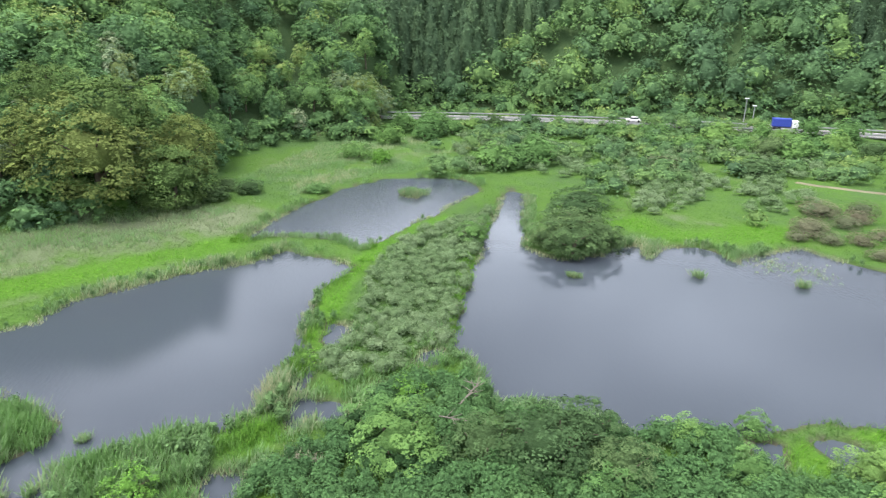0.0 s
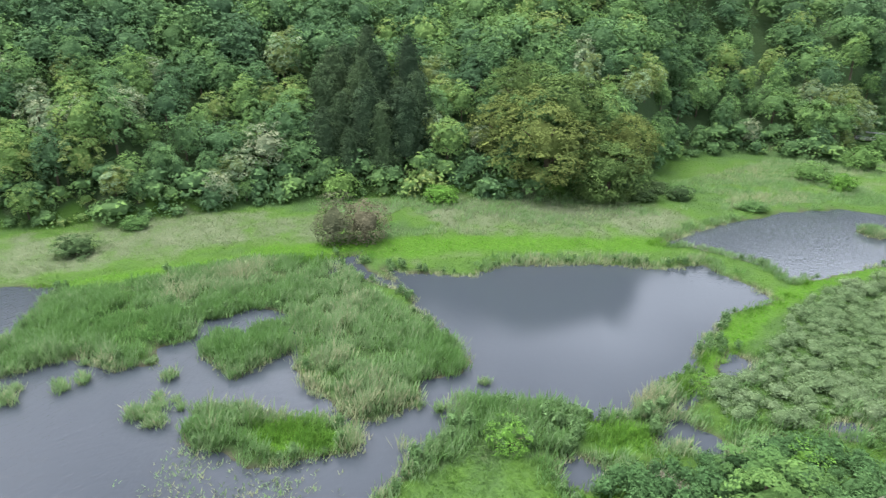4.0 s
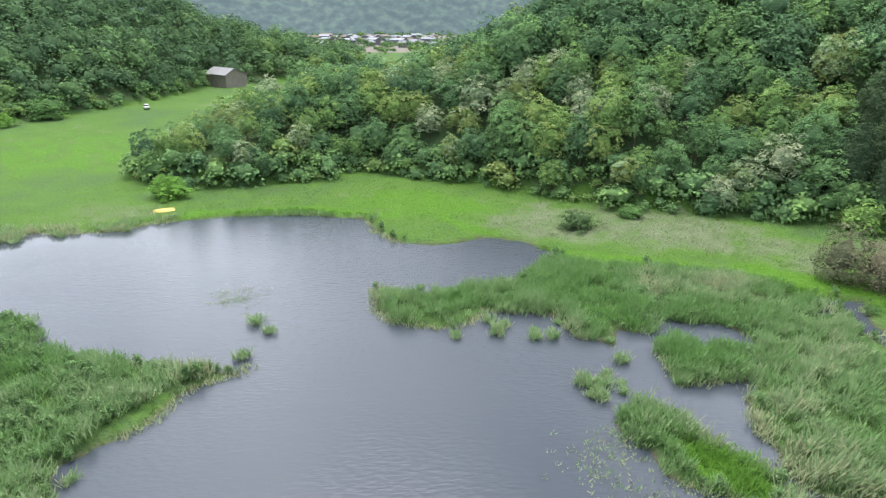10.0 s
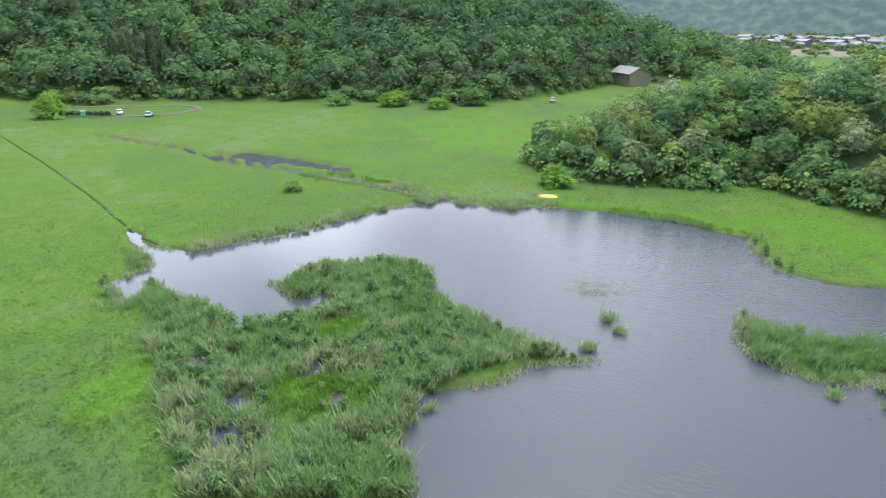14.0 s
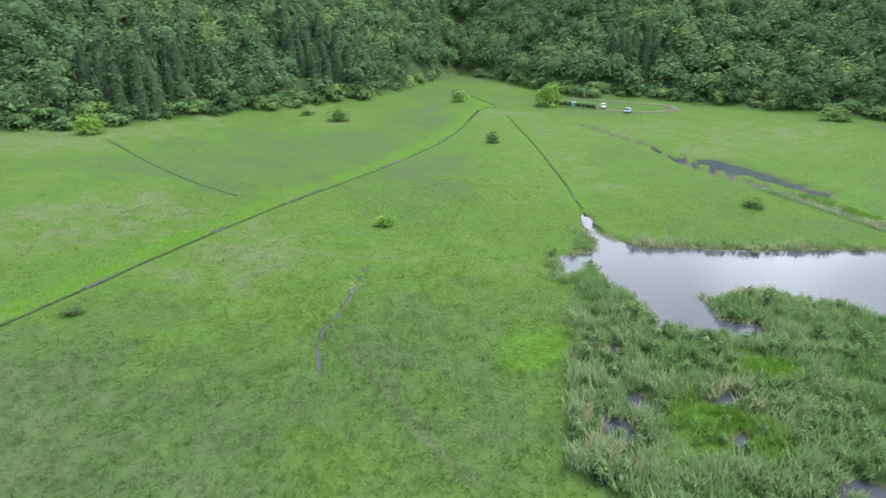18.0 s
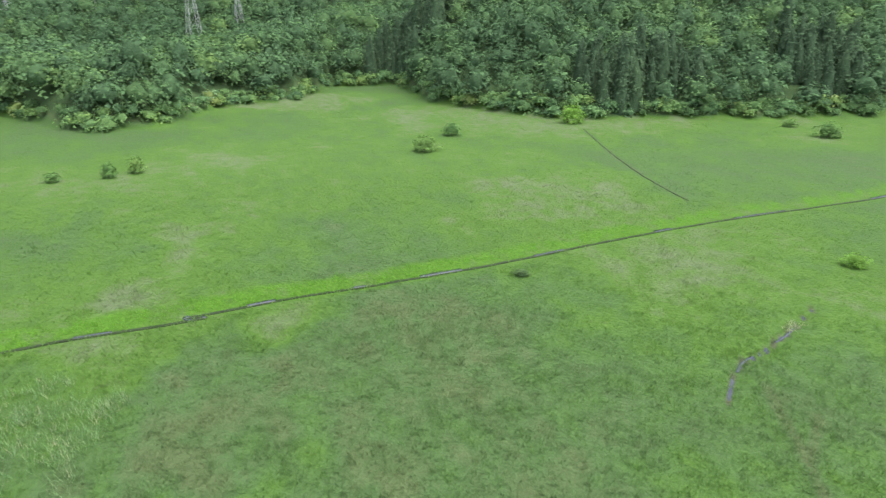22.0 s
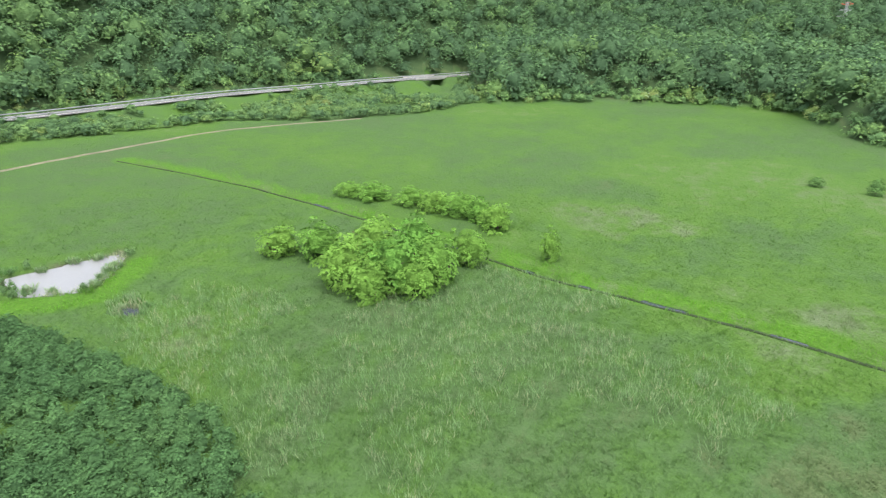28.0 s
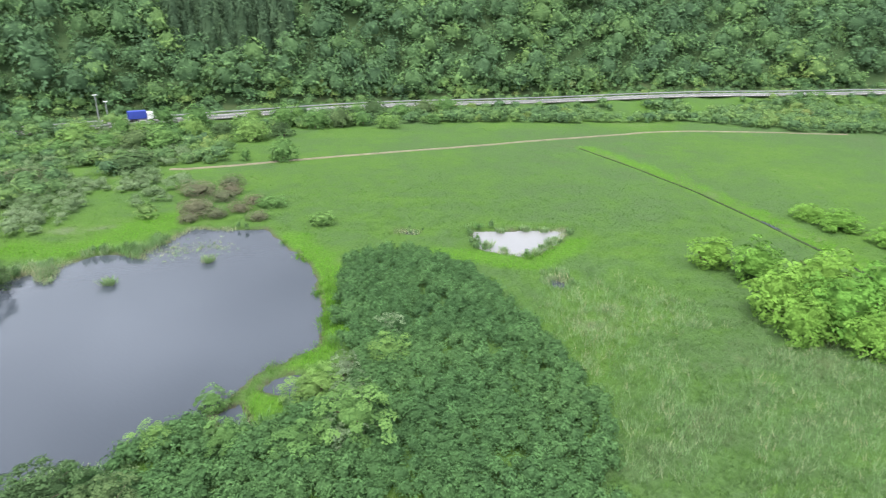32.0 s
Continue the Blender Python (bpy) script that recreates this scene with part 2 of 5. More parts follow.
PONDS = [POND_A, POND_FAR, POND_B, POND_C_EAST, POND_C_WEST, PUDDLE_WHITE, PUDDLE_ONE, PUDDLE_TWO, PUDDLE_THREE,
         PUDDLE_FOUR, PUDDLE_FIVE, PUDDLE_SIX, PUDDLE_SEVEN, POOL_BUSH, DITCH_POND, *POOLS]
ISLES = [ISLE_TWO, ISLE_THREE, ISLE_BAR]
# hills: bearing, foot of the trees, height of the crest
HILL_A = [(-12, 260, 0), (-4, 235, 6), (3, 215, 18), (7, 168, 24), (13, 166, 34), (19, 153, 62), (22, 118, 90), (30, 107, 95), (37, 109, 95),
          (44, 109, 95), (58, 106, 90), (66, 105, 70), (71, 107, 42), (75, 110, 28), (79, 114, 21), (83, 120, 15), (88, 124, 11), (94, 126, 10),
          (100, 122, 7), (105, 121, 4), (108, 123, 2), (111, 138, 0)]
HILL_B = [(91, 420, 0), (95, 350, 6), (100, 335, 16), (104, 322, 24), (107, 290, 32), (111, 255, 40), (118, 238, 60), (129, 250, 80), (139, 264, 80),
          (144, 272, 80), (148, 268, 70), (152, 300, 70), (156, 349, 60), (159, 380, 60), (162, 311, 40), (167, 253, 45), (175, 227, 60),
          (183, 216, 60), (190, 206, 50), (197, 218, 40), (202, 246, 30), (205, 306, 22), (211, 308, 22), (214, 252, 14), (221, 238, 12),
          (225, 207, 11), (230, 193, 10), (233, 217, 10), (236, 253, 11), (244, 269, 12), (255, 259, 12), (261, 248, 12), (262.5, 300, 8), (264, 420, 0)]
HILL_C = [(255, 420, 80), (262, 370, 100), (268, 345, 90), (276, 305, 80), (288, 275, 72), (302, 236, 66), (310, 226, 64), (321, 216, 62),
          (336, 211, 56), (344, 210, 42), (354, 212, 36), (364, 218, 36), (372, 260, 40)]


def vnoise(x, y, s, seed=0):
    """Value noise, 0 to 1, with cells of s metres."""
    u, v = np.asarray(x) / s, np.asarray(y) / s
    i, j = np.floor(u), np.floor(v)
    a, b = u - i, v - j
    a, b = a * a * (3 - 2 * a), b * b * (3 - 2 * b)

    def h(p, q):
        w = np.sin(p * 127.1 + q * 311.7 + seed * 74.7) * 43758.5453
        return w - np.floor(w)
    return (h(i, j) * (1 - a) + h(i + 1, j) * a) * (1 - b) + (h(i, j + 1) * (1 - a) + h(i + 1, j + 1) * a) * b


def fbm(x, y, s, octaves=3, seed=0):
    t, k, n = 0, 0.5, 0
    for o in range(octaves):
        t = t + k * vnoise(x, y, s / 2 ** o, seed + 7 * o)
        n += k
        k *= 0.5
    return t / n


def smooth(a, b, v):
    t = np.clip((v - a) / (b - a), 0, 1)
    return t * t * (3 - 2 * t)


def line_d(line, x, y, closed=False):
    """Distance to a line; for a closed one, negative inside it."""
    p = np.array(line, float)
    q = np.roll(p, -1, 0) if closed else p[1:]
    best = np.full(x.shape, 1e12)
    inside = np.zeros(x.shape, bool)
    for (ax, ay), (bx, by) in zip(p, q):
        dx, dy = bx - ax, by - ay
        t = np.clip(((x - ax) * dx + (y - ay) * dy) / (dx * dx + dy * dy + 1e-9), 0, 1)
        best = np.minimum(best, (x - ax - t * dx) ** 2 + (y - ay - t * dy) ** 2)
        if closed and ay != by:
            hit = ((ay > y) != (by > y)) & (x < ax + (y - ay) * dx / (by - ay))
            inside ^= hit
    best = np.sqrt(best)
    return np.where(inside, -best, best) if closed else best


def water_d(x, y):
    """Distance from open water, negative in it."""
    x, y = np.asarray(x, float), np.asarray(y, float)
    d = np.full(x.shape, 60.0)
    for poly in PONDS:
        p = np.array(poly)
        lo, hi = p.min(0) - 14, p.max(0) + 14
        m = (x > lo[0]) & (x < hi[0]) & (y > lo[1]) & (y < hi[1])
        if m.any():
            e = line_d(poly, x[m], y[m], True)
            d[m] = np.minimum(d[m], e)
    for poly in ISLES:
        p = np.array(poly)
        lo, hi = p.min(0) - 3, p.max(0) + 3
        m = (x > lo[0]) & (x < hi[0]) & (y > lo[1]) & (y < hi[1])
        if m.any():
            d[m] = np.maximum(d[m], -line_d(poly, x[m], y[m], True))
    d = d + (fbm(x, y, 2.6, 2, 3) - 0.5) * 1.3
    for line, w in ((OUTLET, 0.4), (CREEK, 0.12), *CHANNELS):
        p = np.array(line)
        lo, hi = p.min(0) - 8, p.max(0) + 8
        m = (x > lo[0]) & (x < hi[0]) & (y > lo[1]) & (y < hi[1])
        if m.any():
            e = line_d(line, x[m] + (fbm(x[m], y[m], 5, 2, 9) - 0.5) * 1.0, y[m]) - w * (0.4 + 1.1 * vnoise(x[m], y[m], 6, 4))
            d[m] = np.minimum(d[m], e)
    return d


def fresh(x, y):
    """How far the bright young sedge has taken over, 0 to 1."""
    x, y = np.asarray(x, float), np.asarray(y, float)
    out = np.zeros(x.shape)
    wob = fbm(x, y, 4.5, 3, 91) - 0.5
    for line, w in [*FRESH_LINES, ([(a + 1.7, b - 1.7) for a, b in DITCH], 2.3), (SIDE_DITCH, 1.0)]:
        p = np.array(line)
        lo, hi = p.min(0) - 12, p.max(0) + 12
        m = (x > lo[0]) & (x < hi[0]) & (y > lo[1]) & (y < hi[1])
        if m.any():
            out[m] = np.maximum(out[m], smooth(w * 1.35, w * 0.75, line_d(line, x[m], y[m]) + wob[m] * w * 1.2))
    for px, py, rx, ry, rot in FRESH_SPOTS:
        ca, sa = math.cos(radians(rot)), math.sin(radians(rot))
        u, v = ((x - px) * ca + (y - py) * sa) / rx, (-(x - px) * sa + (y - py) * ca) / ry
        out = np.maximum(out, 0.85 * smooth(1.3, 0.6, np.hypot(u, v) + wob * 1.2))
    return out * (0.72 + 0.5 * (vnoise(x, y, 2.2, 93)))


def bearing(x, y):
    return np.degrees(np.arctan2(-x, y)) % 360


def hill(table, az, r, slope):
    t = np.array(table, float)
    a = np.where(az > t[-1, 0], az - 360, az)
    a = np.where((a < t[0, 0]) & (a + 360 <= t[-1, 0]), a + 360, a)
    b, c = np.interp(a, t[:, 0], t[:, 1], left=9999, right=9999), np.interp(a, t[:, 0], t[:, 2], left=0, right=0)
    d = r - b
    h = np.minimum(np.clip(d, 0, None) * slope, c)
    return d, h


def forest(x, y):
    """How far in from the edge of the trees, and the hill's height there."""
    r, az = np.hypot(x, y), bearing(x, y)
    r = r + (fbm(x, y, 22, 2, 5) - 0.5) * 9
    da, ha = hill(HILL_A, az, r, 0.62)
    db, hb = hill(HILL_B, az, r, 0.42)
    far = (np.clip(r - 420, 0, 330)) * 0.42 * smooth(148, 160, az) * smooth(272, 262, az)
    dc, hc = hill(HILL_C, az, r, 0.62)
    wide = np.interp(np.where(az > 200, az - 360, az), [60, 75, 90, 98, 104, 108, 111], [400, 130, 100, 62, 40, 22, 4])
    da = np.minimum(da, wide - da)
    ha = np.clip(np.minimum(ha, np.clip(da, 0, None) * 0.62), 0, None)
    inside = np.maximum(np.maximum(da, db), dc)
    h = np.maximum(np.maximum(ha, hb + far), hc)
    h = h * (0.82 + 0.36 * fbm(x, y, 60, 2, 8)) + smooth(0, 4, inside) * 0.8
    return inside, h


def ground_z(x, y):
    x, y = np.asarray(x, float), np.asarray(y, float)
    r = np.hypot(x, y)
    f, h = forest(x, y)
    z = 0.34 + (fbm(x, y, 9, 3, 1) - 0.5) * 0.35 + h
    near = r < 300
    d = np.full(x.shape, 60.0)
    d[near] = water_d(x[near], y[near])
    z = np.where(d < 0, np.clip(d * 0.45, -0.8, 0) - 0.04, np.where(d < 3, np.minimum(z, 0.06 + 0.3 * smooth(0, 1.6, d) + 0.02 * d), z))
    m = (x > -120) & (y > -150) & (r > 150) & (r < 480)
    e = line_d(ROAD, x[m], y[m])
    bank = road_z(x[m], y[m]) - 0.25 - np.clip(e - 4.6, 0, None) * 0.55
    gap = np.hypot(x[m] - BRIDGE[0], y[m] - BRIDGE[1]) < 8.5
    z[m] = np.where((e < 4.6) & ~gap, road_z(x[m], y[m]) - 0.25, np.where(gap, np.minimum(z[m], 0.2), np.maximum(z[m], bank)))
    return z


def road_z(x, y):
    return 3.0 + 2.4 * smooth(180, 290, x)


BRIDGE = (305.0, -16.0)

# ---- mesh helpers ----


def mesh_np(name, verts, faces, mat, smooth_faces=False, **attrs):
    """A mesh from arrays; all faces have the same number of corners."""
    me = bpy.data.meshes.new(name)
    n, k = faces.shape
    me.vertices.add(len(verts))
    me.vertices.foreach_set("co", np.ascontiguousarray(verts, np.float32).ravel())
    me.loops.add(n * k)
    me.loops.foreach_set("vertex_index", np.ascontiguousarray(faces, np.int32).ravel())
    me.polygons.add(n)
    me.polygons.foreach_set("loop_start", np.arange(0, n * k, k, dtype=np.int32))
    me.polygons.foreach_set("loop_total", np.full(n, k, np.int32))
    if smooth_faces:
        me.polygons.foreach_set("use_smooth", np.ones(n, bool))
    for key, val in attrs.items():
        a = me.attributes.new(key, "FLOAT", "POINT")
        a.data.foreach_set("value", np.ascontiguousarray(val, np.float32))
    me.update(calc_edges=True)
    if mat:
        me.materials.append(mat)
    return me


def part(name, bm, material, parent, label=""):
    """Links a bmesh as one mesh object under a thing."""
    me = bpy.data.meshes.new(name)
    bm.to_mesh(me)
    bm.free()
    me.materials.append(material)
    ob = new(name, me)
    ob.parent = parent
    return tagged(ob, label) if label else ob


def box(bm, cx, cy, cz, sx_, sy_, sz, bevel=0.0):
    got = bmesh.ops.create_cube(bm, size=1, matrix=Matrix.LocRotScale((cx, cy, cz), None, (sx_, sy_, sz)))["verts"]
    if bevel:
        bmesh.ops.bevel(bm, geom=list({e for v in got for e in v.link_edges}), offset=bevel, segments=1, affect="EDGES")
    return bm


# ---- materials ----


def material(name, rough=0.9):
    m = bpy.data.materials.new(name)
    m.use_nodes = True
    b = m.node_tree.nodes["Principled BSDF"]
    b.inputs["Roughness"].default_value = rough
    b.inputs["Specular IOR Level"].default_value = 0.25
    return m, m.node_tree.nodes, m.node_tree.links, b


def ramp(n, stops):
    r = n.new("ShaderNodeValToRGB")
    while len(r.color_ramp.elements) < len(stops):
        r.color_ramp.elements.new(0.5)
    for e, (p, c) in zip(r.color_ramp.elements, stops):
        e.position, e.color = p, (*c, 1)
    return r


def mathn(n, l, op, a, b):
    m = n.new("ShaderNodeMath")
    m.operation = op
    for k, v in enumerate((a, b)):
        if isinstance(v, (int, float)):
            m.inputs[k].default_value = v
        else:
            l.new(v, m.inputs[k])
    return m.outputs[0]


def plain(name, colour, rough=0.8, vary=0.25, scale=3.0, metal=0.0, bump=0.1):
    """A painted, cast or worn surface with a stain-sized and a grain-sized variation."""
    m, n, l, b = material(name, rough)
    tc = n.new("ShaderNodeTexCoord")
    big, fine = n.new("ShaderNodeTexNoise"), n.new("ShaderNodeTexNoise")
    big.inputs["Scale"].default_value, fine.inputs["Scale"].default_value = scale * 0.2, scale * 4
    l.new(tc.outputs["Object"], big.inputs["Vector"])
    l.new(tc.outputs["Object"], fine.inputs["Vector"])
    mix = mathn(n, l, "ADD", mathn(n, l, "MULTIPLY", big.outputs["Fac"], 0.6), mathn(n, l, "MULTIPLY", fine.outputs["Fac"], 0.4))
    lo, hi = [c * (1 - vary) for c in colour], [min(1, c * (1 + vary)) for c in colour]
    r = ramp(n, [(0.3, lo), (0.7, hi)])
    l.new(mix, r.inputs[0])
    l.new(r.outputs[0], b.inputs["Base Color"])
    b.inputs["Metallic"].default_value = metal
    if bump:
        bu = n.new("ShaderNodeBump")
        bu.inputs["Strength"].default_value, bu.inputs["Distance"].default_value = bump, 0.02
        l.new(fine.outputs["Fac"], bu.inputs["Height"])
        l.new(bu.outputs[0], b.inputs["Normal"])
    return m


def up_normal(n, l, b, geo, own, up):
    """Soft growth takes its light from above: the blade's own normal, bent to the sky."""
    s = n.new("ShaderNodeVectorMath")
    s.operation = "SCALE"
    s.inputs["Scale"].default_value = own
    l.new(geo.outputs["Normal"], s.inputs[0])
    a = n.new("ShaderNodeVectorMath")
    a.inputs[1].default_value = (0, 0, up)
    l.new(s.outputs[0], a.inputs[0])
    q = n.new("ShaderNodeVectorMath")
    q.operation = "NORMALIZE"
    l.new(a.outputs[0], q.inputs[0])
    l.new(q.outputs[0], b.inputs["Normal"])


def thin(m, n, l, b, col, share):
    """Thin green leaves let part of the light through."""
    t = n.new("ShaderNodeBsdfTranslucent")
    l.new(col, t.inputs["Color"])
    x = n.new("ShaderNodeMixShader")
    x.inputs[0].default_value = share
    l.new(b.outputs[0], x.inputs[1])
    l.new(t.outputs[0], x.inputs[2])
    l.new(x.outputs[0], n["Material Output"].inputs["Surface"])


REED = [(0.0, (0.078, 0.170, 0.046)), (0.35, (0.108, 0.206, 0.070)), (0.6, (0.138, 0.228, 0.100)), (0.82, (0.178, 0.250, 0.130)), (1.0, (0.28, 0.295, 0.18))]
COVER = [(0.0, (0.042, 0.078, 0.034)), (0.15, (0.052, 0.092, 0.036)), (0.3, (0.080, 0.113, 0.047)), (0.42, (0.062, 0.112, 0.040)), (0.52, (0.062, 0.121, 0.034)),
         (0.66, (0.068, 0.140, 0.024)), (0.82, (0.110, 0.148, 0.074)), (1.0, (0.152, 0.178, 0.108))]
# ground dimmed in colour; blades brightened to make up light they lose
GROUND_DIM = 0.82


def cover_material(name, bump, stops=COVER):
    m, n, l, b = material(name, 0.95)
    b.inputs["Specular IOR Level"].default_value = 0.1
    at = n.new("ShaderNodeAttribute")
    at.attribute_name = "cover"
    geo = n.new("ShaderNodeNewGeometry")
    fine, mid = n.new("ShaderNodeTexNoise"), n.new("ShaderNodeTexNoise")
    fine.inputs["Scale"].default_value, fine.inputs["Detail"].default_value = 2.2, 6.0
    mid.inputs["Scale"].default_value, mid.inputs["Detail"].default_value = 0.35, 4.0
    l.new(geo.outputs["Position"], fine.inputs["Vector"])
    l.new(geo.outputs["Position"], mid.inputs["Vector"])
    v = mathn(n, l, "ADD", at.outputs["Fac"], mathn(n, l, "MULTIPLY", mathn(n, l, "SUBTRACT", fine.outputs["Fac"], 0.5), 0.22))
    v = mathn(n, l, "ADD", v, mathn(n, l, "MULTIPLY", mathn(n, l, "SUBTRACT", mid.outputs["Fac"], 0.5), 0.3))
    if not bump:
        v = mathn(n, l, "ADD", v, mathn(n, l, "MULTIPLY", mathn(n, l, "SUBTRACT", geo.outputs["Random Per Island"], 0.5), 0.42 if stops is REED else 0.12))
    r = ramp(n, [(p, tuple(q * (GROUND_DIM if bump else 1.3) for q in c)) for p, c in stops])
    l.new(v, r.inputs[0])
    sedge = n.new("ShaderNodeAttribute")
    sedge.attribute_name = "fresh"
    # sedge split likewise: dimmer on the ground, brighter on the blades
    sr = ramp(n, [(0.3, tuple(q * (0.9 if bump else 1.7) for q in (0.046, 0.118, 0.014))), (0.7, tuple(q * (0.9 if bump else 1.7) for q in (0.074, 0.164, 0.018)))])
    l.new(fine.outputs["Fac"], sr.inputs[0])
    sm = n.new("ShaderNodeMix")
    sm.data_type = "RGBA"
    sm.clamp_factor = True
    l.new(sedge.outputs["Fac"], sm.inputs["Factor"])
    l.new(r.outputs[0], sm.inputs[6])
    l.new(sr.outputs[0], sm.inputs[7])
    col = sm.outputs[2]
    if bump:
        mud_shade = n.new("ShaderNodeAttribute")
        mud_shade.attribute_name = "mud_shade"
        mx = n.new("ShaderNodeMix")
        mx.data_type = "RGBA"
        l.new(mud_shade.outputs["Fac"], mx.inputs["Factor"])
        l.new(col, mx.inputs[6])
        mr = ramp(n, [(0.3, (0.034, 0.036, 0.024)), (0.7, (0.080, 0.078, 0.054))])
        l.new(fine.outputs["Fac"], mr.inputs[0])
        l.new(mr.outputs[0], mx.inputs[7])
        col = mx.outputs[2]
        bu = n.new("ShaderNodeBump")
        bu.inputs["Strength"].default_value, bu.inputs["Distance"].default_value = 0.8, 0.25
        l.new(fine.outputs["Fac"], bu.inputs["Height"])
        l.new(bu.outputs[0], b.inputs["Normal"])
    l.new(col, b.inputs["Base Color"])
    if not bump:
        up_normal(n, l, b, geo, 0.3, 0.8)
        thin(m, n, l, b, col, 0.5)
    return m


def leaf_material(name, stops, source):
    """Leaves: each tree has its own tone, each spray its own shade of it."""
    m, n, l, b = material(name, 0.9)
    b.inputs["Specular IOR Level"].default_value = 0.06
    geo = n.new("ShaderNodeNewGeometry")
    if source == "object":
        tone = n.new("ShaderNodeObjectInfo").outputs["Random"]
    else:
        at = n.new("ShaderNodeAttribute")
        at.attribute_name = "tint"
        tone = at.outputs["Fac"]
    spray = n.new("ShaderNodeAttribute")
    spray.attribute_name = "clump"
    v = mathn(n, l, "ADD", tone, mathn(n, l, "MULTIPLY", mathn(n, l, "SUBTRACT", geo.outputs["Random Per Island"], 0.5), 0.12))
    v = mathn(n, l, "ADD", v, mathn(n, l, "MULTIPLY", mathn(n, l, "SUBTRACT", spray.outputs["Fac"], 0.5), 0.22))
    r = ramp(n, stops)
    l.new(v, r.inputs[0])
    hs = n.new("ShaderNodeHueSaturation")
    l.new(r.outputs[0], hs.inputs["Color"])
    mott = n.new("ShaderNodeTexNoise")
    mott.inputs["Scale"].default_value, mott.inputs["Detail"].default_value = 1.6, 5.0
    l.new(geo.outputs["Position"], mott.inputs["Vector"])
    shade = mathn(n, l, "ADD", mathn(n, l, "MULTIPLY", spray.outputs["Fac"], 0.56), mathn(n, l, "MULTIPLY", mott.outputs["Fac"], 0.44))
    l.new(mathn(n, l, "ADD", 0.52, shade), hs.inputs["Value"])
    l.new(hs.outputs[0], b.inputs["Base Color"])
    bu = n.new("ShaderNodeBump")
    bu.inputs["Strength"].default_value, bu.inputs["Distance"].default_value = 0.9, 0.5
    l.new(mott.outputs["Fac"], bu.inputs["Height"])
    up_normal(n, l, b, bu, 0.85, 0.3)
    thin(m, n, l, b, hs.outputs[0], 0.22)
    return m


BROAD = [(0.0, (0.063, 0.118, 0.058)), (0.25, (0.082, 0.152, 0.065)), (0.5, (0.106, 0.186, 0.067)), (0.66, (0.129, 0.212, 0.064)), (0.78, (0.160, 0.202, 0.064)),
         (0.88, (0.130, 0.192, 0.094)), (0.96, (0.154, 0.214, 0.122)), (1.0, (0.22, 0.26, 0.15))]
WARM = [(0.0, (0.058, 0.112, 0.056)), (0.25, (0.078, 0.148, 0.063)), (0.5, (0.100, 0.180, 0.064)), (0.66, (0.122, 0.206, 0.061)), (0.78, (0.156, 0.196, 0.062)),
        (0.88, (0.122, 0.184, 0.094)), (0.96, (0.148, 0.208, 0.126)), (1.0, (0.21, 0.245, 0.15))]
DARK = [(0.0, (0.038, 0.066, 0.036)), (0.6, (0.050, 0.084, 0.043)), (1.0, (0.070, 0.112, 0.052))]
LIME = [(0.0, (0.090, 0.205, 0.038)), (1.0, (0.138, 0.262, 0.048))]
OLIVE = [(0.0, (0.050, 0.092, 0.038)), (0.6, (0.070, 0.118, 0.047)), (1.0, (0.096, 0.146, 0.060))]
MAUVE = [(0.0, (0.095, 0.120, 0.066)), (0.6, (0.118, 0.128, 0.076)), (1.0, (0.140, 0.130, 0.086))]
GOLD = [(0.0, (0.068, 0.126, 0.042)), (0.5, (0.098, 0.154, 0.048)), (1.0, (0.148, 0.182, 0.054))]
HERB = [(0.0, (0.050, 0.106, 0.042)), (0.5, (0.066, 0.136, 0.050)), (1.0, (0.088, 0.164, 0.060))]
GREY = [(0.0, (0.100, 0.164, 0.070)), (0.5, (0.130, 0.194, 0.094)), (1.0, (0.172, 0.230, 0.130))]
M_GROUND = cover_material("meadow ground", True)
M_GRASS = cover_material("grass blades", False)
M_REED = cover_material("reed blades", False, REED)
M_LEAF = leaf_material("broad leaves", [(p, tuple(1.28 * q for q in c)) for p, c in WARM], "object")
M_BUSH = leaf_material("bush leaves", [(0.0, (0.078, 0.156, 0.052)), (0.6, (0.100, 0.192, 0.058)), (1.0, (0.136, 0.232, 0.064))], "object")
M_PALE = leaf_material("pale leaves", [(0.0, (0.110, 0.170, 0.085)), (1.0, (0.150, 0.205, 0.120))], "object")
M_LEAF_FAR = leaf_material("woodland leaves", BROAD, "tint")
M_LEAF_SLOPE = leaf_material("slope leaves", [(p, tuple(1.2 * q for q in c)) for p, c in WARM], "tint")
M_NEEDLE = leaf_material("cedar needles", DARK, "object")
# the cedar colours again, lightened to put haze into them
M_NEEDLE_HAZE = leaf_material("cedar needles paled for haze", [(p, tuple(1.45 * q for q in c)) for p, c in DARK], "tint")
M_LIME = leaf_material("fresh leaves", LIME, "object")
M_OLIVE = leaf_material("willow leaves", OLIVE, "object")
M_MAUVE = leaf_material("reddish feathery leaves", MAUVE, "object")
M_GOLD = leaf_material("flowering crown leaves", GOLD, "object")
M_HERB = leaf_material("tall herb leaves", HERB, "tint")
M_GREY = leaf_material("grey-green herb leaves", GREY, "tint")
M_MARSH = leaf_material("marsh plant leaves", [(0.0, (0.082, 0.158, 0.056)), (1.0, (0.120, 0.198, 0.084))], "tint")
M_BARK = plain("bark", (0.10, 0.08, 0.06), 0.95, 0.35, 6)
M_ASPHALT = plain("asphalt", (0.16, 0.16, 0.155), 0.9, 0.15, 1.0)
M_STEEL = plain("galvanised steel", (0.30, 0.31, 0.32), 0.6, 0.15, 4, 0.3)
M_CONCRETE = plain("concrete", (0.36, 0.35, 0.33), 0.9, 0.2, 1.0)

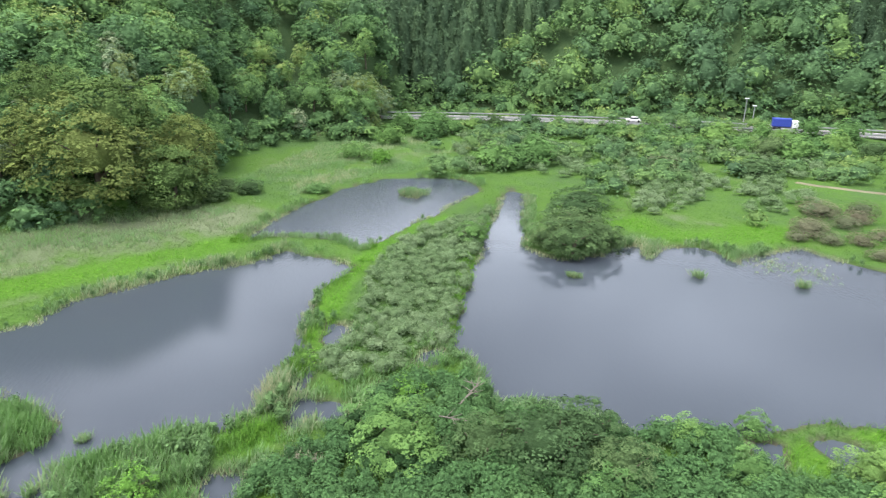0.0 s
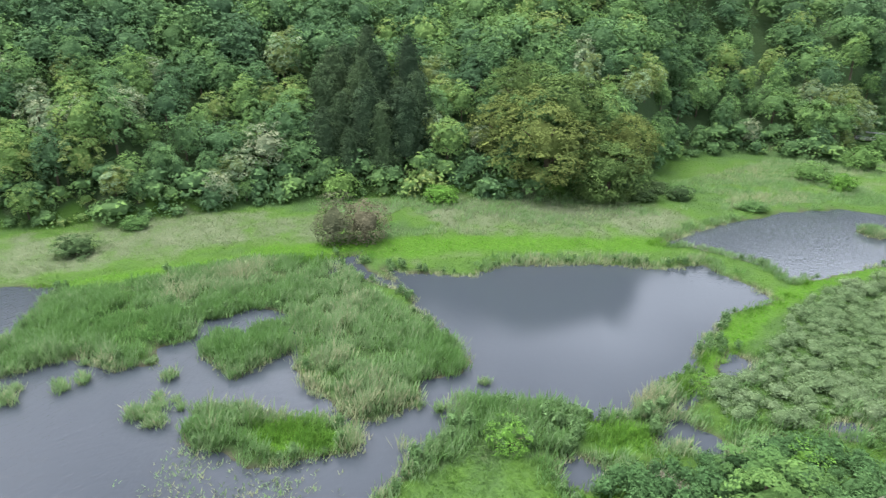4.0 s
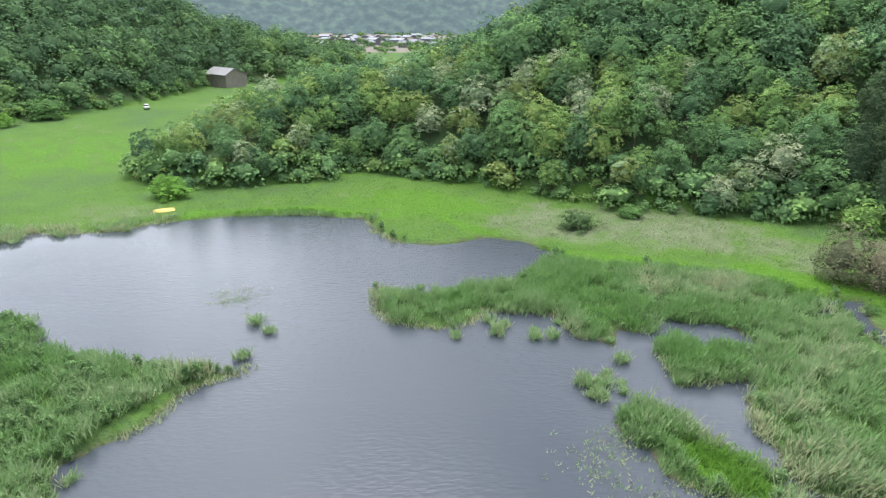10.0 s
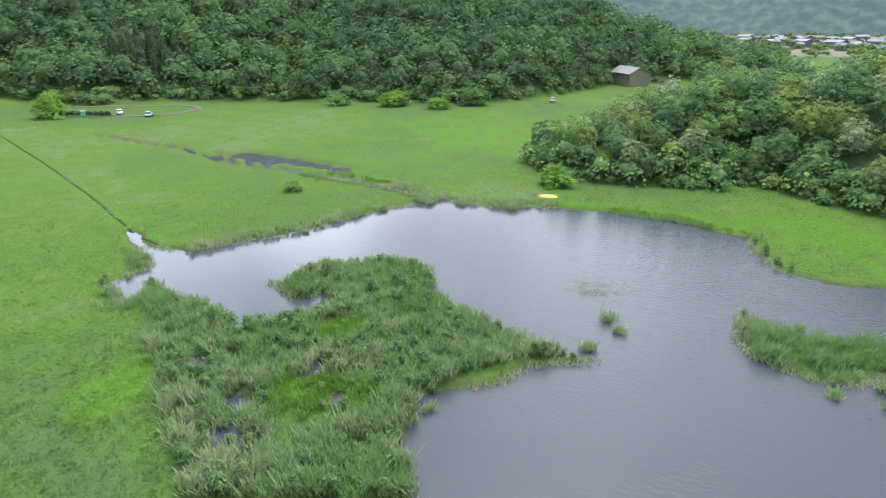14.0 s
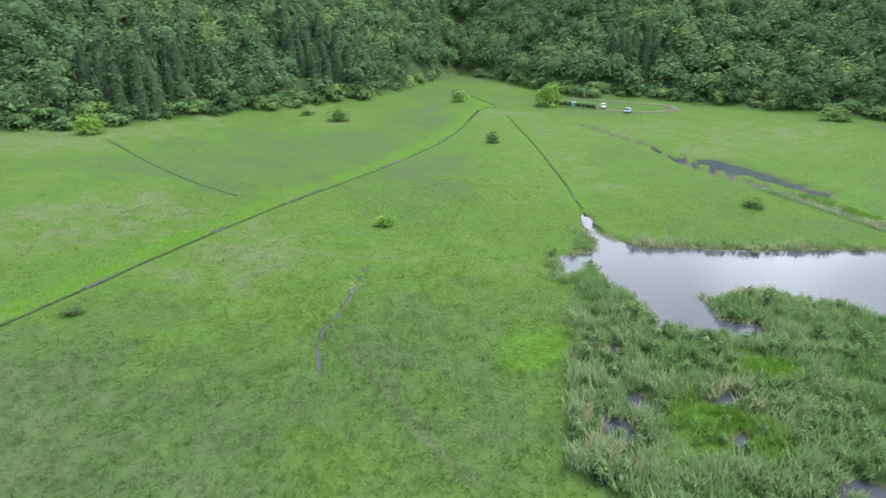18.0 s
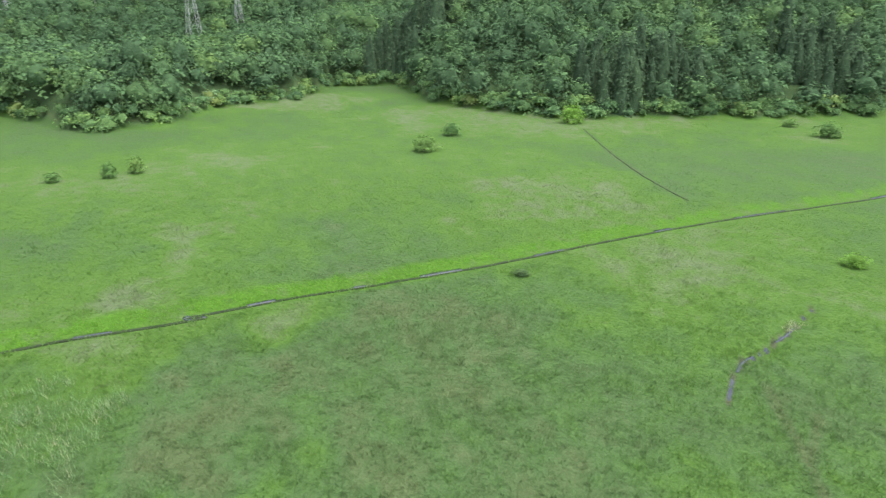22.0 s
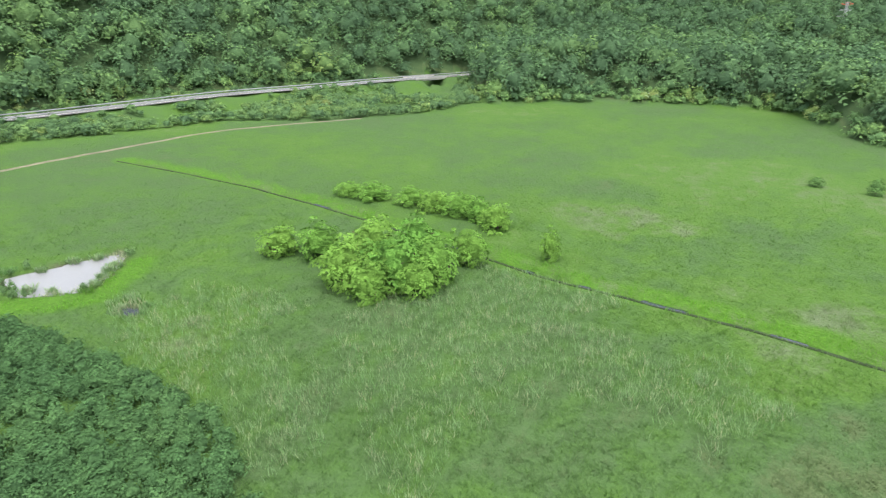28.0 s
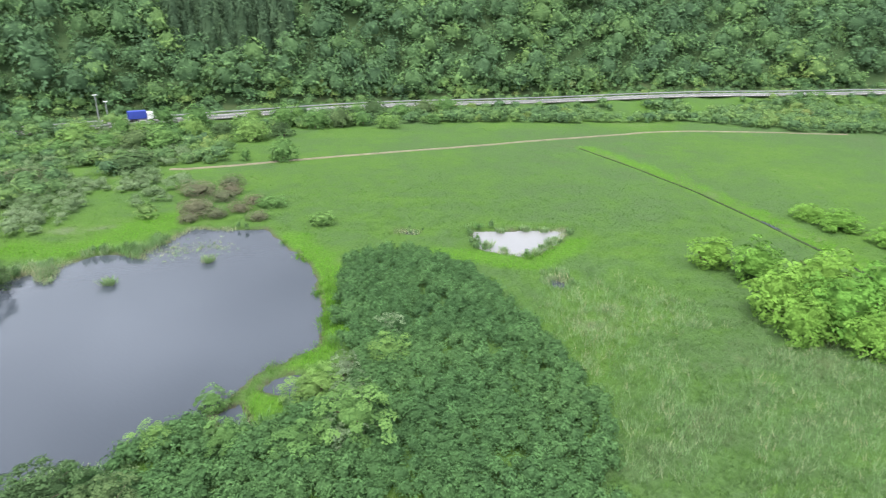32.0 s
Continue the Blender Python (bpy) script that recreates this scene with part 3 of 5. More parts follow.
mw, n_, l_, b_ = material("pond water", 0.04)
b_.inputs["Base Color"].default_value = (0.042, 0.051, 0.064, 1)
b_.inputs["IOR"].default_value = 1.33
b_.inputs["Specular IOR Level"].default_value = 0.5
geo_ = n_.new("ShaderNodeNewGeometry")
nz, nb = n_.new("ShaderNodeTexNoise"), n_.new("ShaderNodeTexNoise")
nz.inputs["Scale"].default_value, nz.inputs["Detail"].default_value = 3.0, 4.0
nb.inputs["Scale"].default_value, nb.inputs["Detail"].default_value = 0.03, 2.0
wm_ = n_.new("ShaderNodeMapping")
wm_.inputs["Rotation"].default_value, wm_.inputs["Scale"].default_value = (0, 0, 0.5), (1.0, 0.35, 1.0)
l_.new(geo_.outputs["Position"], wm_.inputs["Vector"])
l_.new(wm_.outputs[0], nz.inputs["Vector"])
l_.new(geo_.outputs["Position"], nb.inputs["Vector"])
bu_ = n_.new("ShaderNodeBump")
bu_.inputs["Distance"].default_value = 0.09
rr = n_.new("ShaderNodeMapRange")
far_ = n_.new("ShaderNodeVectorMath")
far_.operation = "DISTANCE"
far_.inputs[1].default_value = (-62, 2, 0)
l_.new(geo_.outputs["Position"], far_.inputs[0])
far2_ = n_.new("ShaderNodeVectorMath")
far2_.operation = "DISTANCE"
far2_.inputs[1].default_value = (-16, 108, 0)
l_.new(geo_.outputs["Position"], far2_.inputs[0])
near_ = mathn(n_, l_, "MINIMUM", far_.outputs["Value"], mathn(n_, l_, "ADD", far2_.outputs["Value"], 18.0))
gust = mathn(n_, l_, "ADD", near_, mathn(n_, l_, "MULTIPLY", nb.outputs["Fac"], 40.0))
rr.inputs["From Min"].default_value, rr.inputs["From Max"].default_value = 75.0, 35.0
rr.inputs["To Min"].default_value, rr.inputs["To Max"].default_value = 0.14, 1.0
l_.new(gust, rr.inputs["Value"])
l_.new(rr.outputs[0], bu_.inputs["Strength"])
l_.new(nz.outputs["Fac"], bu_.inputs["Height"])
ro_ = n_.new("ShaderNodeMapRange")
ro_.inputs["From Min"].default_value, ro_.inputs["From Max"].default_value = 52.0, 20.0
ro_.inputs["To Min"].default_value, ro_.inputs["To Max"].default_value = 0.06, 0.14
l_.new(far2_.outputs["Value"], ro_.inputs["Value"])
di_ = n_.new("ShaderNodeMapRange")
di_.inputs["From Min"].default_value, di_.inputs["From Max"].default_value = 48.0, 20.0
di_.inputs["To Min"].default_value, di_.inputs["To Max"].default_value = 0.065, 0.10
l_.new(far2_.outputs["Value"], di_.inputs["Value"])
l_.new(di_.outputs[0], bu_.inputs["Distance"])
l_.new(ro_.outputs[0], b_.inputs["Roughness"])
l_.new(bu_.outputs[0], b_.inputs["Normal"])
M_WATER = mw

# ---- ground: one sheet, finer towards the ponds ----
PATCHES = [(-86, 38, 9, 22, 156, 0.83, 0.95),
           (-51, 84, 12, 27, 121, 0.86, 0.95),
           (-51, 62, 5, 10, 129, 0.68, 0.90),
           (-69, 41, 4, 11, 149, 0.66, 0.80),
           (-107, 8, 11, 15, 176, 0.66, 0.90),
           (-84, 45, 12, 28, 150, 0.83, 0.95),
           (-54, 61, 8, 6, 132, 0.68, 0.90),
           (-166, -61, 41, 6, -160, 0.68, 0.90),
           (-168, -78, 48, 20, -155, 0.67, 0.90),
           (-94, -92, 19, 30, -136, 0.60, 0.60),
           (-140, -134, 37, 42, -136, 0.76, 0.70),
           (42, -202, 40, 58, -78, 0.80, 0.70),
           (18, -116, 20, 18, -81, 0.79, 0.70),
           (-14, -46, 16, 10, -99, 0.42, 0.5),
           (16, -42, 24, 15, -67, 0.33, 0.7),
           (-75, -146, 67, 15, -117, 0.74, 0.60),
           (71, -98, 22, 26, -54, 0.64, 0.90),
           (32, -33, 13, 9, -50, 0.31, 0.80),
           (111, -65, 31, 23, -30, 0.77, 0.60),
           (144, -204, 31, 38, -55, 0.85, 0.70),
           (95, -34, 13, 12, -20, 0.80, 0.70),
           (56, -6, 24, 20, 8, 0.42, 0.6),
           (48, 8, 17, 12, 5, 0.44, 0.6),
           (44, -22, 16, 14, -30, 0.42, 0.5),
           (50, 54, 12, 3, 47, 0.68, 0.90),
           (38, 89, 9, 12, 67, 0.67, 0.90),
           (85, 72, 19, 30, 40, 0.57, 0.70),
           (47, 18, 15, 3, 21, 0.63, 0.60),
           (45, 90, 8, 17, 63, 0.67, 0.80),
           (66, 138, 43, 24, 64, 0.74, 0.60),
           (-43, 77, 8, 15, 120, 0.73, 0.70),
           (-22, 144, 13, 24, 99, 0.74, 0.70),
           (-13, 38, 2, 2, 108, 0.69, 0.90),
           (-9, 79, 9, 5, 97, 0.69, 0.70)]


def cover(x, y, d):
    """The kind of growth: dark herbs, green, fresh sedge, pale tall grass."""
    c = 0.55 + (fbm(x, y, 32, 3, 21) - 0.5) * 0.36 + (fbm(x, y, 6, 2, 22) - 0.5) * 0.18
    c = c + (fbm(x + y, (y - x) * 0.35, 5, 3, 24) - 0.5) * 0.18 + 0.09 * smooth(0.5, 0.64, fbm(x, y, 45, 3, 26)) * smooth(-10, -40, y)
    c = np.where((d > -1) & (d < 3.5), c * 0.4 + 0.62 * 0.6, c)
    dl = np.minimum(line_d(DITCH, x - 1.2, y + 1.2), line_d(SIDE_DITCH, x, y) + 0.6)
    for px, py, rx, ry, rot, val, k in PATCHES:
        ca, sa = math.cos(radians(rot)), math.sin(radians(rot))
        u, v = ((x - px) * ca + (y - py) * sa) / rx, (-(x - px) * sa + (y - py) * ca) / ry
        w = k * smooth(1.25, 0.6, np.hypot(u, v) + (fbm(x, y, 9, 3, 31) - 0.5) * 1.1)
        c = c * (1 - w) + (val + (fbm(x + y, (y - x) * 0.4, 2.6, 2, 33) - 0.5) * 0.3) * w
    k = smooth(3.4, 1.8, dl)
    c = c * (1 - k) + 0.68 * k
    k = 0.6 * smooth(0.7, 0.2, np.minimum(line_d(CROSS_DITCH, x, y), np.minimum(line_d(TRACK, x, y), line_d(TRACK2, x, y))))
    c = c * (1 - k) + 0.2 * k
    return np.clip(c, 0, 1)


NA, NR = 800, 206
radii = np.concatenate([[0.0], np.geomspace(10, 110, 130), np.geomspace(111.5, 620, 62), np.geomspace(650, 4200, NR - 193 - 12), np.arange(291, 325, 3.0)])
radii.sort()
aa, rr_ = np.meshgrid(np.arange(NA) * 2 * math.pi / NA, radii)
gx, gy = (-rr_ * np.sin(aa)).ravel(), (rr_ * np.cos(aa)).ravel()
gz = ground_z(gx, gy)
gd = np.full(gx.shape, 60.0)
m_ = rr_.ravel() < 260
gd[m_] = water_d(gx[m_], gy[m_])
gc = cover(gx, gy, gd)
gf, gh = forest(gx, gy)
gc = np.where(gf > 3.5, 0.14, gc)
# ground colour darkened among the reeds, for the shade in their gaps
for poly in (REED_EAST, REED_WEST, REED_NEAR, *ISLES):
    gc = np.where(line_d(poly, gx, gy, True) < 0.5, gc * 0.6 + 0.1, gc)
# waterline mud, widened to paint in the dark shadow under the reeds
mud_shade = np.clip(smooth(np.where(line_d(CREEK, gx, gy) < 4, 0.08, 0.8), 0.05, gd), 0, 1)
k_ = np.arange(NR - 1)[:, None] * NA
i_ = np.arange(NA)[None, :]
j_ = (i_ + 1) % NA
quads = np.stack([k_ + i_, k_ + NA + i_, k_ + NA + j_, k_ + j_], -1).reshape(-1, 4)
ground = new("ground", mesh_np("ground", np.stack([gx, gy, gz], 1), quads, M_GROUND, True, cover=gc, mud_shade=mud_shade, fresh=np.where(gd < 60.1, fresh(gx, gy), 0)))
tagged(ground, "wet green meadow and wooded hillsides with muddy pond edges", "ground", kind="structure")

wa = np.arange(96) * 2 * math.pi / 96
wv = np.concatenate([[[0, 0, 0]], np.stack([-170 * np.sin(wa), 170 * np.cos(wa), 0 * wa], 1)])
water = new("water", mesh_np("water", wv, np.stack([np.zeros(96, int), 1 + np.arange(96), 1 + (np.arange(96) + 1) % 96], 1), M_WATER))
tagged(water, "still grey pond water mirroring an overcast sky", "water", kind="structure")

# ---- growth made of blades ----


def blades(name, x, y, z, c, height, width, count, rng, lean=0.35, spread=0.25, broad=False, mat=None):
    """Tufts of narrow upright blades at the given places."""
    n = len(x)
    t = np.repeat(np.arange(n), count)
    a = rng.uniform(0, 2 * math.pi, len(t))
    h = np.asarray(height)[t] * rng.uniform(0.6, 1.15, len(t))
    w = width * rng.uniform(0.6, 1.3, len(t)) if np.isscalar(width) else width[t] * rng.uniform(0.6, 1.3, len(t))
    bx, by = x[t] + rng.normal(0, spread, len(t)), y[t] + rng.normal(0, spread, len(t))
    k = (rng.choice([-1, 1], len(t)) * lean * rng.uniform(0.5, 1.8, len(t))) * h
    lx, ly = -np.sin(a) * k + 0.1 * h, np.cos(a) * k + 0.06 * h
    p0 = np.stack([bx - np.cos(a) * w, by - np.sin(a) * w, z[t] - 0.05], 1)
    p1 = np.stack([bx + np.cos(a) * w, by + np.sin(a) * w, z[t] - 0.05], 1)
    p2 = np.stack([bx + lx, by + ly, z[t] + h], 1)
    if broad:
        foot = (p0 + p1) * 0.5
        mid = foot * 0.38 + p2 * 0.62 + np.array([0, 0, 0.06])
        half = (p1 - p0) * 0.5
        v = np.stack([foot, mid - half, p2, mid + half], 1).reshape(-1, 3)
    else:
        v = np.stack([p0, p1, p2], 1).reshape(-1, 3)
    k = 4 if broad else 3
    return mesh_np(name, v, np.arange(len(v)).reshape(-1, k), mat or M_GRASS, cover=np.repeat(np.asarray(c)[t], k), fresh=np.repeat(fresh(x, y)[t], k))


def scatter(rng, lo, hi, per):
    """Random places in a ring, evenly dense."""
    n = int(math.pi * (hi * hi - lo * lo) * per)
    r, a = np.sqrt(rng.uniform(lo * lo, hi * hi, n)), rng.uniform(0, 2 * math.pi, n)
    return -r * np.sin(a), r * np.cos(a)


def inside(poly, x, y, margin=0.0):
    return line_d(poly, x, y, True) < margin


def in_box(rng, poly, per):
    p = np.array(poly)
    lo, hi = p.min(0), p.max(0)
    n = int((hi - lo).prod() * per)
    x, y = rng.uniform(lo[0], hi[0], n), rng.uniform(lo[1], hi[1], n)
    m = inside(poly, x, y)
    return x[m], y[m]


rng = np.random.default_rng(5)
REEDS = (REED_EAST, REED_WEST, REED_NEAR, *ISLES)
for name, label, lo, hi, per, hgt, wid, cnt in (("meadow_grass", "fresh green meadow grass and sedge", 28, 84, 4.6, 0.42, 0.04, 4),
                                               ("middle_meadow_grass", "green meadow grass between the ponds and the ditch", 45, 140, 2.0, 0.33, 0.05, 3),
                                               ("far_meadow_grass", "tall pale green grass of the far meadow", 85, 240, 0.36, 0.24, 0.07, 3)):
    x, y = scatter(rng, lo, hi, per)
    d = water_d(x, y)
    f, h = forest(x, y)
    r = np.hypot(x, y)
    share = smooth(84, 40, r) if hi == 84 else smooth(40, 70, r) * smooth(140, 90, r) if hi == 140 else smooth(80, 130, r)
    ok = (rng.uniform(0, 1, len(x)) < share) & (d > 0.15) & (f < 1) & ~inside(KNOT, x, y, -1)
    x, y, d = x[ok], y[ok], d[ok]
    c = cover(x, y, d)
    z = ground_z(x, y)
    ob = new(name, blades(name, x, y, z, c, hgt * (0.35 + 1.2 * fbm(x, y, 3, 3, 51)) * (1 + 0.7 * smooth(0.7, 0.8, c)), wid, cnt, rng, 0.9))
    tagged(ob, label, "grass", kind="stuff")
# feathery tall grass bowed by the wind
x, y = scatter(rng, 30, 78, 2.2)
k = np.zeros(len(x))
for px, py, rx_, ry_ in ((56, -6, 24, 18), (46, 14, 16, 12), (42, -22, 14, 14), (60, 18, 12, 12)):
    k = np.maximum(k, smooth(1.3, 0.3, np.hypot((x - px) / rx_, (y - py) / ry_) + (fbm(x, y, 9, 3, 94) - 0.5) * 1.4))
ok = (k * (0.25 + 1.1 * fbm(x, y, 3.2, 3, 95)) > 0.45) & ~inside(KNOT, x, y, 1) & (water_d(x, y) > 0.5)
x, y = x[ok], y[ok]
ob = new("feather_grass", blades("feather_grass", x, y, ground_z(x, y), rng.uniform(0.4, 0.9, len(x)), 0.45 + 0.55 * fbm(x, y, 2, 2, 97), 0.024, 9, rng, 0.6, 0.24, False, M_REED))
tagged(ob, "pale feathery tall grass bowed by the wind", "grass", kind="stuff")

# reeds on the islets, along the banks and on the bar between the ponds
rx, ry, rh = [], [], []
for poly in REEDS:
    x, y = in_box(rng, poly, 6.5)
    m = inside(poly, x + (fbm(x, y, 9, 2, 67) - 0.5) * 7, y + (fbm(x, y, 9, 2, 68) - 0.5) * 7, 0.5)
    x, y = x[m], y[m]
    rx.append(x), ry.append(y), rh.append(np.full(len(x), 1.3))
x, y = scatter(rng, 30, 128, 4.0)
d = water_d(x, y)
band = (d > -0.5) & (d < 1.8) & (fbm(x, y, 14, 2, 61) > 0.42) & (np.minimum(np.minimum(line_d(DITCH, x, y), line_d(CREEK, x, y)), line_d(SIDE_DITCH, x, y)) > 4)
rx.append(x[band]), ry.append(y[band]), rh.append(np.full(band.sum(), 0.95))
rx, ry, rh = np.concatenate(rx), np.concatenate(ry), np.concatenate(rh)
d = water_d(rx, ry)
tuss = 0.65 * vnoise(rx, ry, 1.0, 62) + 0.35 * vnoise(rx, ry, 2.8, 63)
edge = smooth(1.4, -0.2, d)
thin_ = smooth(-50, -32, rx) * smooth(-24, -32, ry)
ok = (d > -0.3) & (tuss > 0.34 + 0.1 * edge + 0.16 * thin_)
rx, ry, rh, d, tuss, edge = rx[ok], ry[ok], rh[ok], d[ok], tuss[ok], edge[ok]
fr = fresh(rx, ry)
tall = rh * (0.2 + 1.3 * tuss) * (1 - 0.45 * fr) * rng.uniform(0.8, 1.15, len(rx))
c = np.clip(0.42 + (fbm(rx, ry, 8, 3, 66) - 0.5) * 1.1 + (tuss - 0.5) * 0.35 + 0.18 * edge + 0.14 * smooth(-5, -25, ry) + rng.normal(0, 0.08, len(rx)), 0.02, 0.97)
ob = new("reeds", blades("reeds", rx, ry, np.maximum(ground_z(rx, ry), -0.05), c, tall, 0.045, 9, rng, 0.4, 0.26, True, M_REED))
tagged(ob, "tall green reeds standing along the pond edges", "reeds", kind="stuff")

# dry stalks low on the water line
x, y = scatter(rng, 30, 110, 7.0)
d = water_d(x, y)
ok = (d > -0.5) & (d < 0.5) & (fbm(x, y, 9, 2, 71) > 0.47)
ob = new("dry_reeds", blades("dry_reeds", x[ok], y[ok], np.zeros(ok.sum()), np.full(ok.sum(), 1.0) - rng.uniform(0, 0.15, ok.sum()), np.full(ok.sum(), 0.5), 0.05, 4, rng, 0.5, 0.2, False, M_REED))
tagged(ob, "pale dead reed stalks along the water line", "reeds", kind="stuff")
# floating leaves off the reed islets and in the middle of the pond
fl = []
for cx, cy, rr0, n in ((-31, 19, 3.4, 130), (-35.5, 15.5, 2.4, 70), (-68, -17, 2.6, 70), (-38, 17.5, 1.5, 40), (43.5, 77, 3.0, 90), (47, 74, 2.4, 60)):
    fl.append(np.stack([rng.normal(cx, rr0 * 0.6, n), rng.normal(cy, rr0 * 0.6, n)], 1))
fl = np.concatenate(fl)
ob = new("water_plants", blades("water_plants", fl[:, 0], fl[:, 1], np.zeros(len(fl)), 0.85 + rng.uniform(-0.25, 0.15, len(fl)), np.full(len(fl), 0.22), 0.06, 5, rng, 0.9, 0.22, False, M_REED))
tagged(ob, "loose tufts of pale water plants on the pond", "water plants", kind="stuff")


# ---- trees ----


def crown_np(rng, r, h, clumps, per, cr, leaf, flat=0.8, core=0.6, cone=False, seg=8, rings=5, low=0.45):
    """A crown from z = 0 to h: many layered sprays of leaves round a dense inside. Gives corners, triangles and the shade of each spray."""
    k = np.arange(clumps) + 0.5
    z = 1 - k / clumps * (1 + low)
    a = k * 2.39996 + rng.uniform(0, 6.28)
    d = rng.normal(size=(9, 3))
    d[:, 2] = np.abs(d[:, 2]) - 0.2
    d /= np.linalg.norm(d, axis=1)[:, None]
    amp = rng.uniform(0.12, 0.5, 9)

    def surface(e):
        return 0.68 + (np.exp((e @ d.T - 1) * 9) * amp).max(1)

    def at(zz, aa, k=1.0):
        q = np.clip(1 - zz * zz, 0, 1) ** 0.5
        e = np.stack([q * np.cos(aa), q * np.sin(aa), zz], 1)
        if cone:
            t = (zz + low) / (1 + low)
            w = r * k * np.clip(1 - t, 0, 1) ** 0.52 * (0.45 + 0.6 * surface(e))
            return e, np.stack([w * np.cos(aa), w * np.sin(aa), h * (0.02 + 0.96 * t)], 1)
        return e, e * (surface(e) * k)[:, None] * np.array([r, r, h * 0.52]) + np.array([0, 0, h * 0.46])
    z = np.clip(z + rng.normal(0, 0.04, clumps), -low, 0.995)
    a = a + rng.normal(0, 0.12, clumps)
    e, c = at(z, a, rng.uniform(0.84, 1.08, clumps))
    cn = e * 0.7 + rng.normal(0, 0.2, (clumps, 3)) + np.array([0, 0, flat])
    cn /= np.linalg.norm(cn, axis=1)[:, None]
    u = np.cross(cn, rng.normal(size=(clumps, 3)))
    u /= np.linalg.norm(u, axis=1)[:, None] + 1e-9
    w = np.cross(cn, u)
    wide = cr * rng.uniform(0.65, 1.3, clumps)
    t = np.repeat(np.arange(clumps), per)
    n = len(t)
    rho, b = np.sqrt(rng.uniform(0, 1, n)), rng.uniform(0, 6.28, n)
    out = u[t] * np.cos(b)[:, None] + w[t] * np.sin(b)[:, None]
    p = c[t] + (out * rho[:, None] - cn[t] * (0.5 * rho ** 2 + rng.normal(0, 0.12, n))[:, None]) * wide[t][:, None]
    ln = cn[t] + out * (0.85 * rho)[:, None] + rng.normal(0, 0.16, (n, 3))
    ln /= np.linalg.norm(ln, axis=1)[:, None]
    lu = np.cross(ln, rng.normal(size=(n, 3)))
    lu /= np.linalg.norm(lu, axis=1)[:, None] + 1e-9
    lw = np.cross(ln, lu)
    s = leaf * rng.uniform(0.6, 1.4, n)[:, None]
    tri = np.stack([p - lu * s - lw * s * 0.4, p + lu * s - lw * s * 0.4 - ln * s * 0.2, p + lw * s * 0.9 + ln * s * 0.1], 1).reshape(-1, 3)
    zz, aa = np.meshgrid(np.cos(np.linspace(0, 1.95, rings + 1)) if not cone else np.linspace(1, -low, rings + 1), np.arange(seg) * 2 * math.pi / seg, indexing="ij")
    cv = at(zz.ravel(), aa.ravel(), core * rng.uniform(0.9, 1.1, zz.size))[1]
    q = np.array([(i * seg + j, (i + 1) * seg + j, (i + 1) * seg + (j + 1) % seg, i * seg + (j + 1) % seg) for i in range(rings) for j in range(seg)])
    f = np.concatenate([np.arange(len(tri)).reshape(-1, 3), q[:, :3] + len(tri), q[:, [0, 2, 3]] + len(tri)])
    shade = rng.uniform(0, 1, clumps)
    # crown inside slightly darker in colour, for the shade between sprays
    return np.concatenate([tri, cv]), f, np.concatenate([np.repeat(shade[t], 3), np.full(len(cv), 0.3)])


def limb(bm, a, b, ra, rb, seg=6):
    a, b = Vector(a), Vector(b)
    q = (b - a).to_track_quat("Z", "Y").to_matrix()
    ring = [[bm.verts.new(p + q @ Vector((r * math.cos(2 * math.pi * k / seg), r * math.sin(2 * math.pi * k / seg), 0))) for k in range(seg)] for p, r in ((a, ra), (b, rb))]
    for k in range(seg):
        bm.faces.new((ring[0][k], ring[0][(k + 1) % seg], ring[1][(k + 1) % seg], ring[1][k]))
    bm.faces.new(ring[1])


def trunk_mesh(rng, h, r, spread, limbs=5):
    bm = bmesh.new()
    mid = (rng.normal(0, 0.15), rng.normal(0, 0.15), h * 0.5)
    limb(bm, (0, 0, -0.6), mid, r, r * 0.75)
    limb(bm, mid, (mid[0] * 1.5, mid[1] * 1.5, h), r * 0.75, r * 0.4)
    for k in range(limbs):
        a = 2 * math.pi * (k + rng.uniform(0, 0.5)) / limbs
        z = h * rng.uniform(0.45, 0.85)
        limb(bm, (mid[0], mid[1], z), (spread * math.cos(a), spread * math.sin(a), z + spread * rng.uniform(0.4, 0.9)), r * 0.4, r * 0.12, 5)
    me = bpy.data.meshes.new("trunk")
    bm.to_mesh(me)
    bm.free()
    me.materials.append(M_BARK)
    return me


rng = np.random.default_rng(11)
NEAR = []
for k in range(12):
    r, h = rng.uniform(3.5, 4.8), rng.uniform(7.6, 10.0)
    v, f, sh = crown_np(rng, r, h, int(rng.integers(70, 105)), 34, rng.uniform(0.72, 1.0), rng.uniform(0.14, 0.19), rng.uniform(0.6, 1.4), 0.5)
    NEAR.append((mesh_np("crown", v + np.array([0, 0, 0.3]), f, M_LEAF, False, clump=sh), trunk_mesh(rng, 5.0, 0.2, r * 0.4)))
CEDAR = []
for k in range(4):
    r, h = rng.uniform(4.2, 5.2), rng.uniform(11, 14.5)
    v, f, sh = crown_np(rng, r, h, 150, 34, 0.9, 0.15, 0.3, 0.62, True)
    CEDAR.append((mesh_np("crown", v + np.array([0, 0, 0.6]), f, M_NEEDLE, False, clump=sh), trunk_mesh(rng, 9, 0.22, 0.6, 3)))


def tree(name, pair, x, y, z, s, turn, label, group, sz=1.0):
    crown, trunk = pair
    e = new(name)
    e.matrix_world = Matrix.LocRotScale((x, y, z), Euler((0, 0, turn)), (s, s, s * sz))
    for nm, me in (("trunk", trunk), ("crown", crown)):
        o = new(nm, me)
        o.parent = e
    return tagged(e, label, "tree", group)


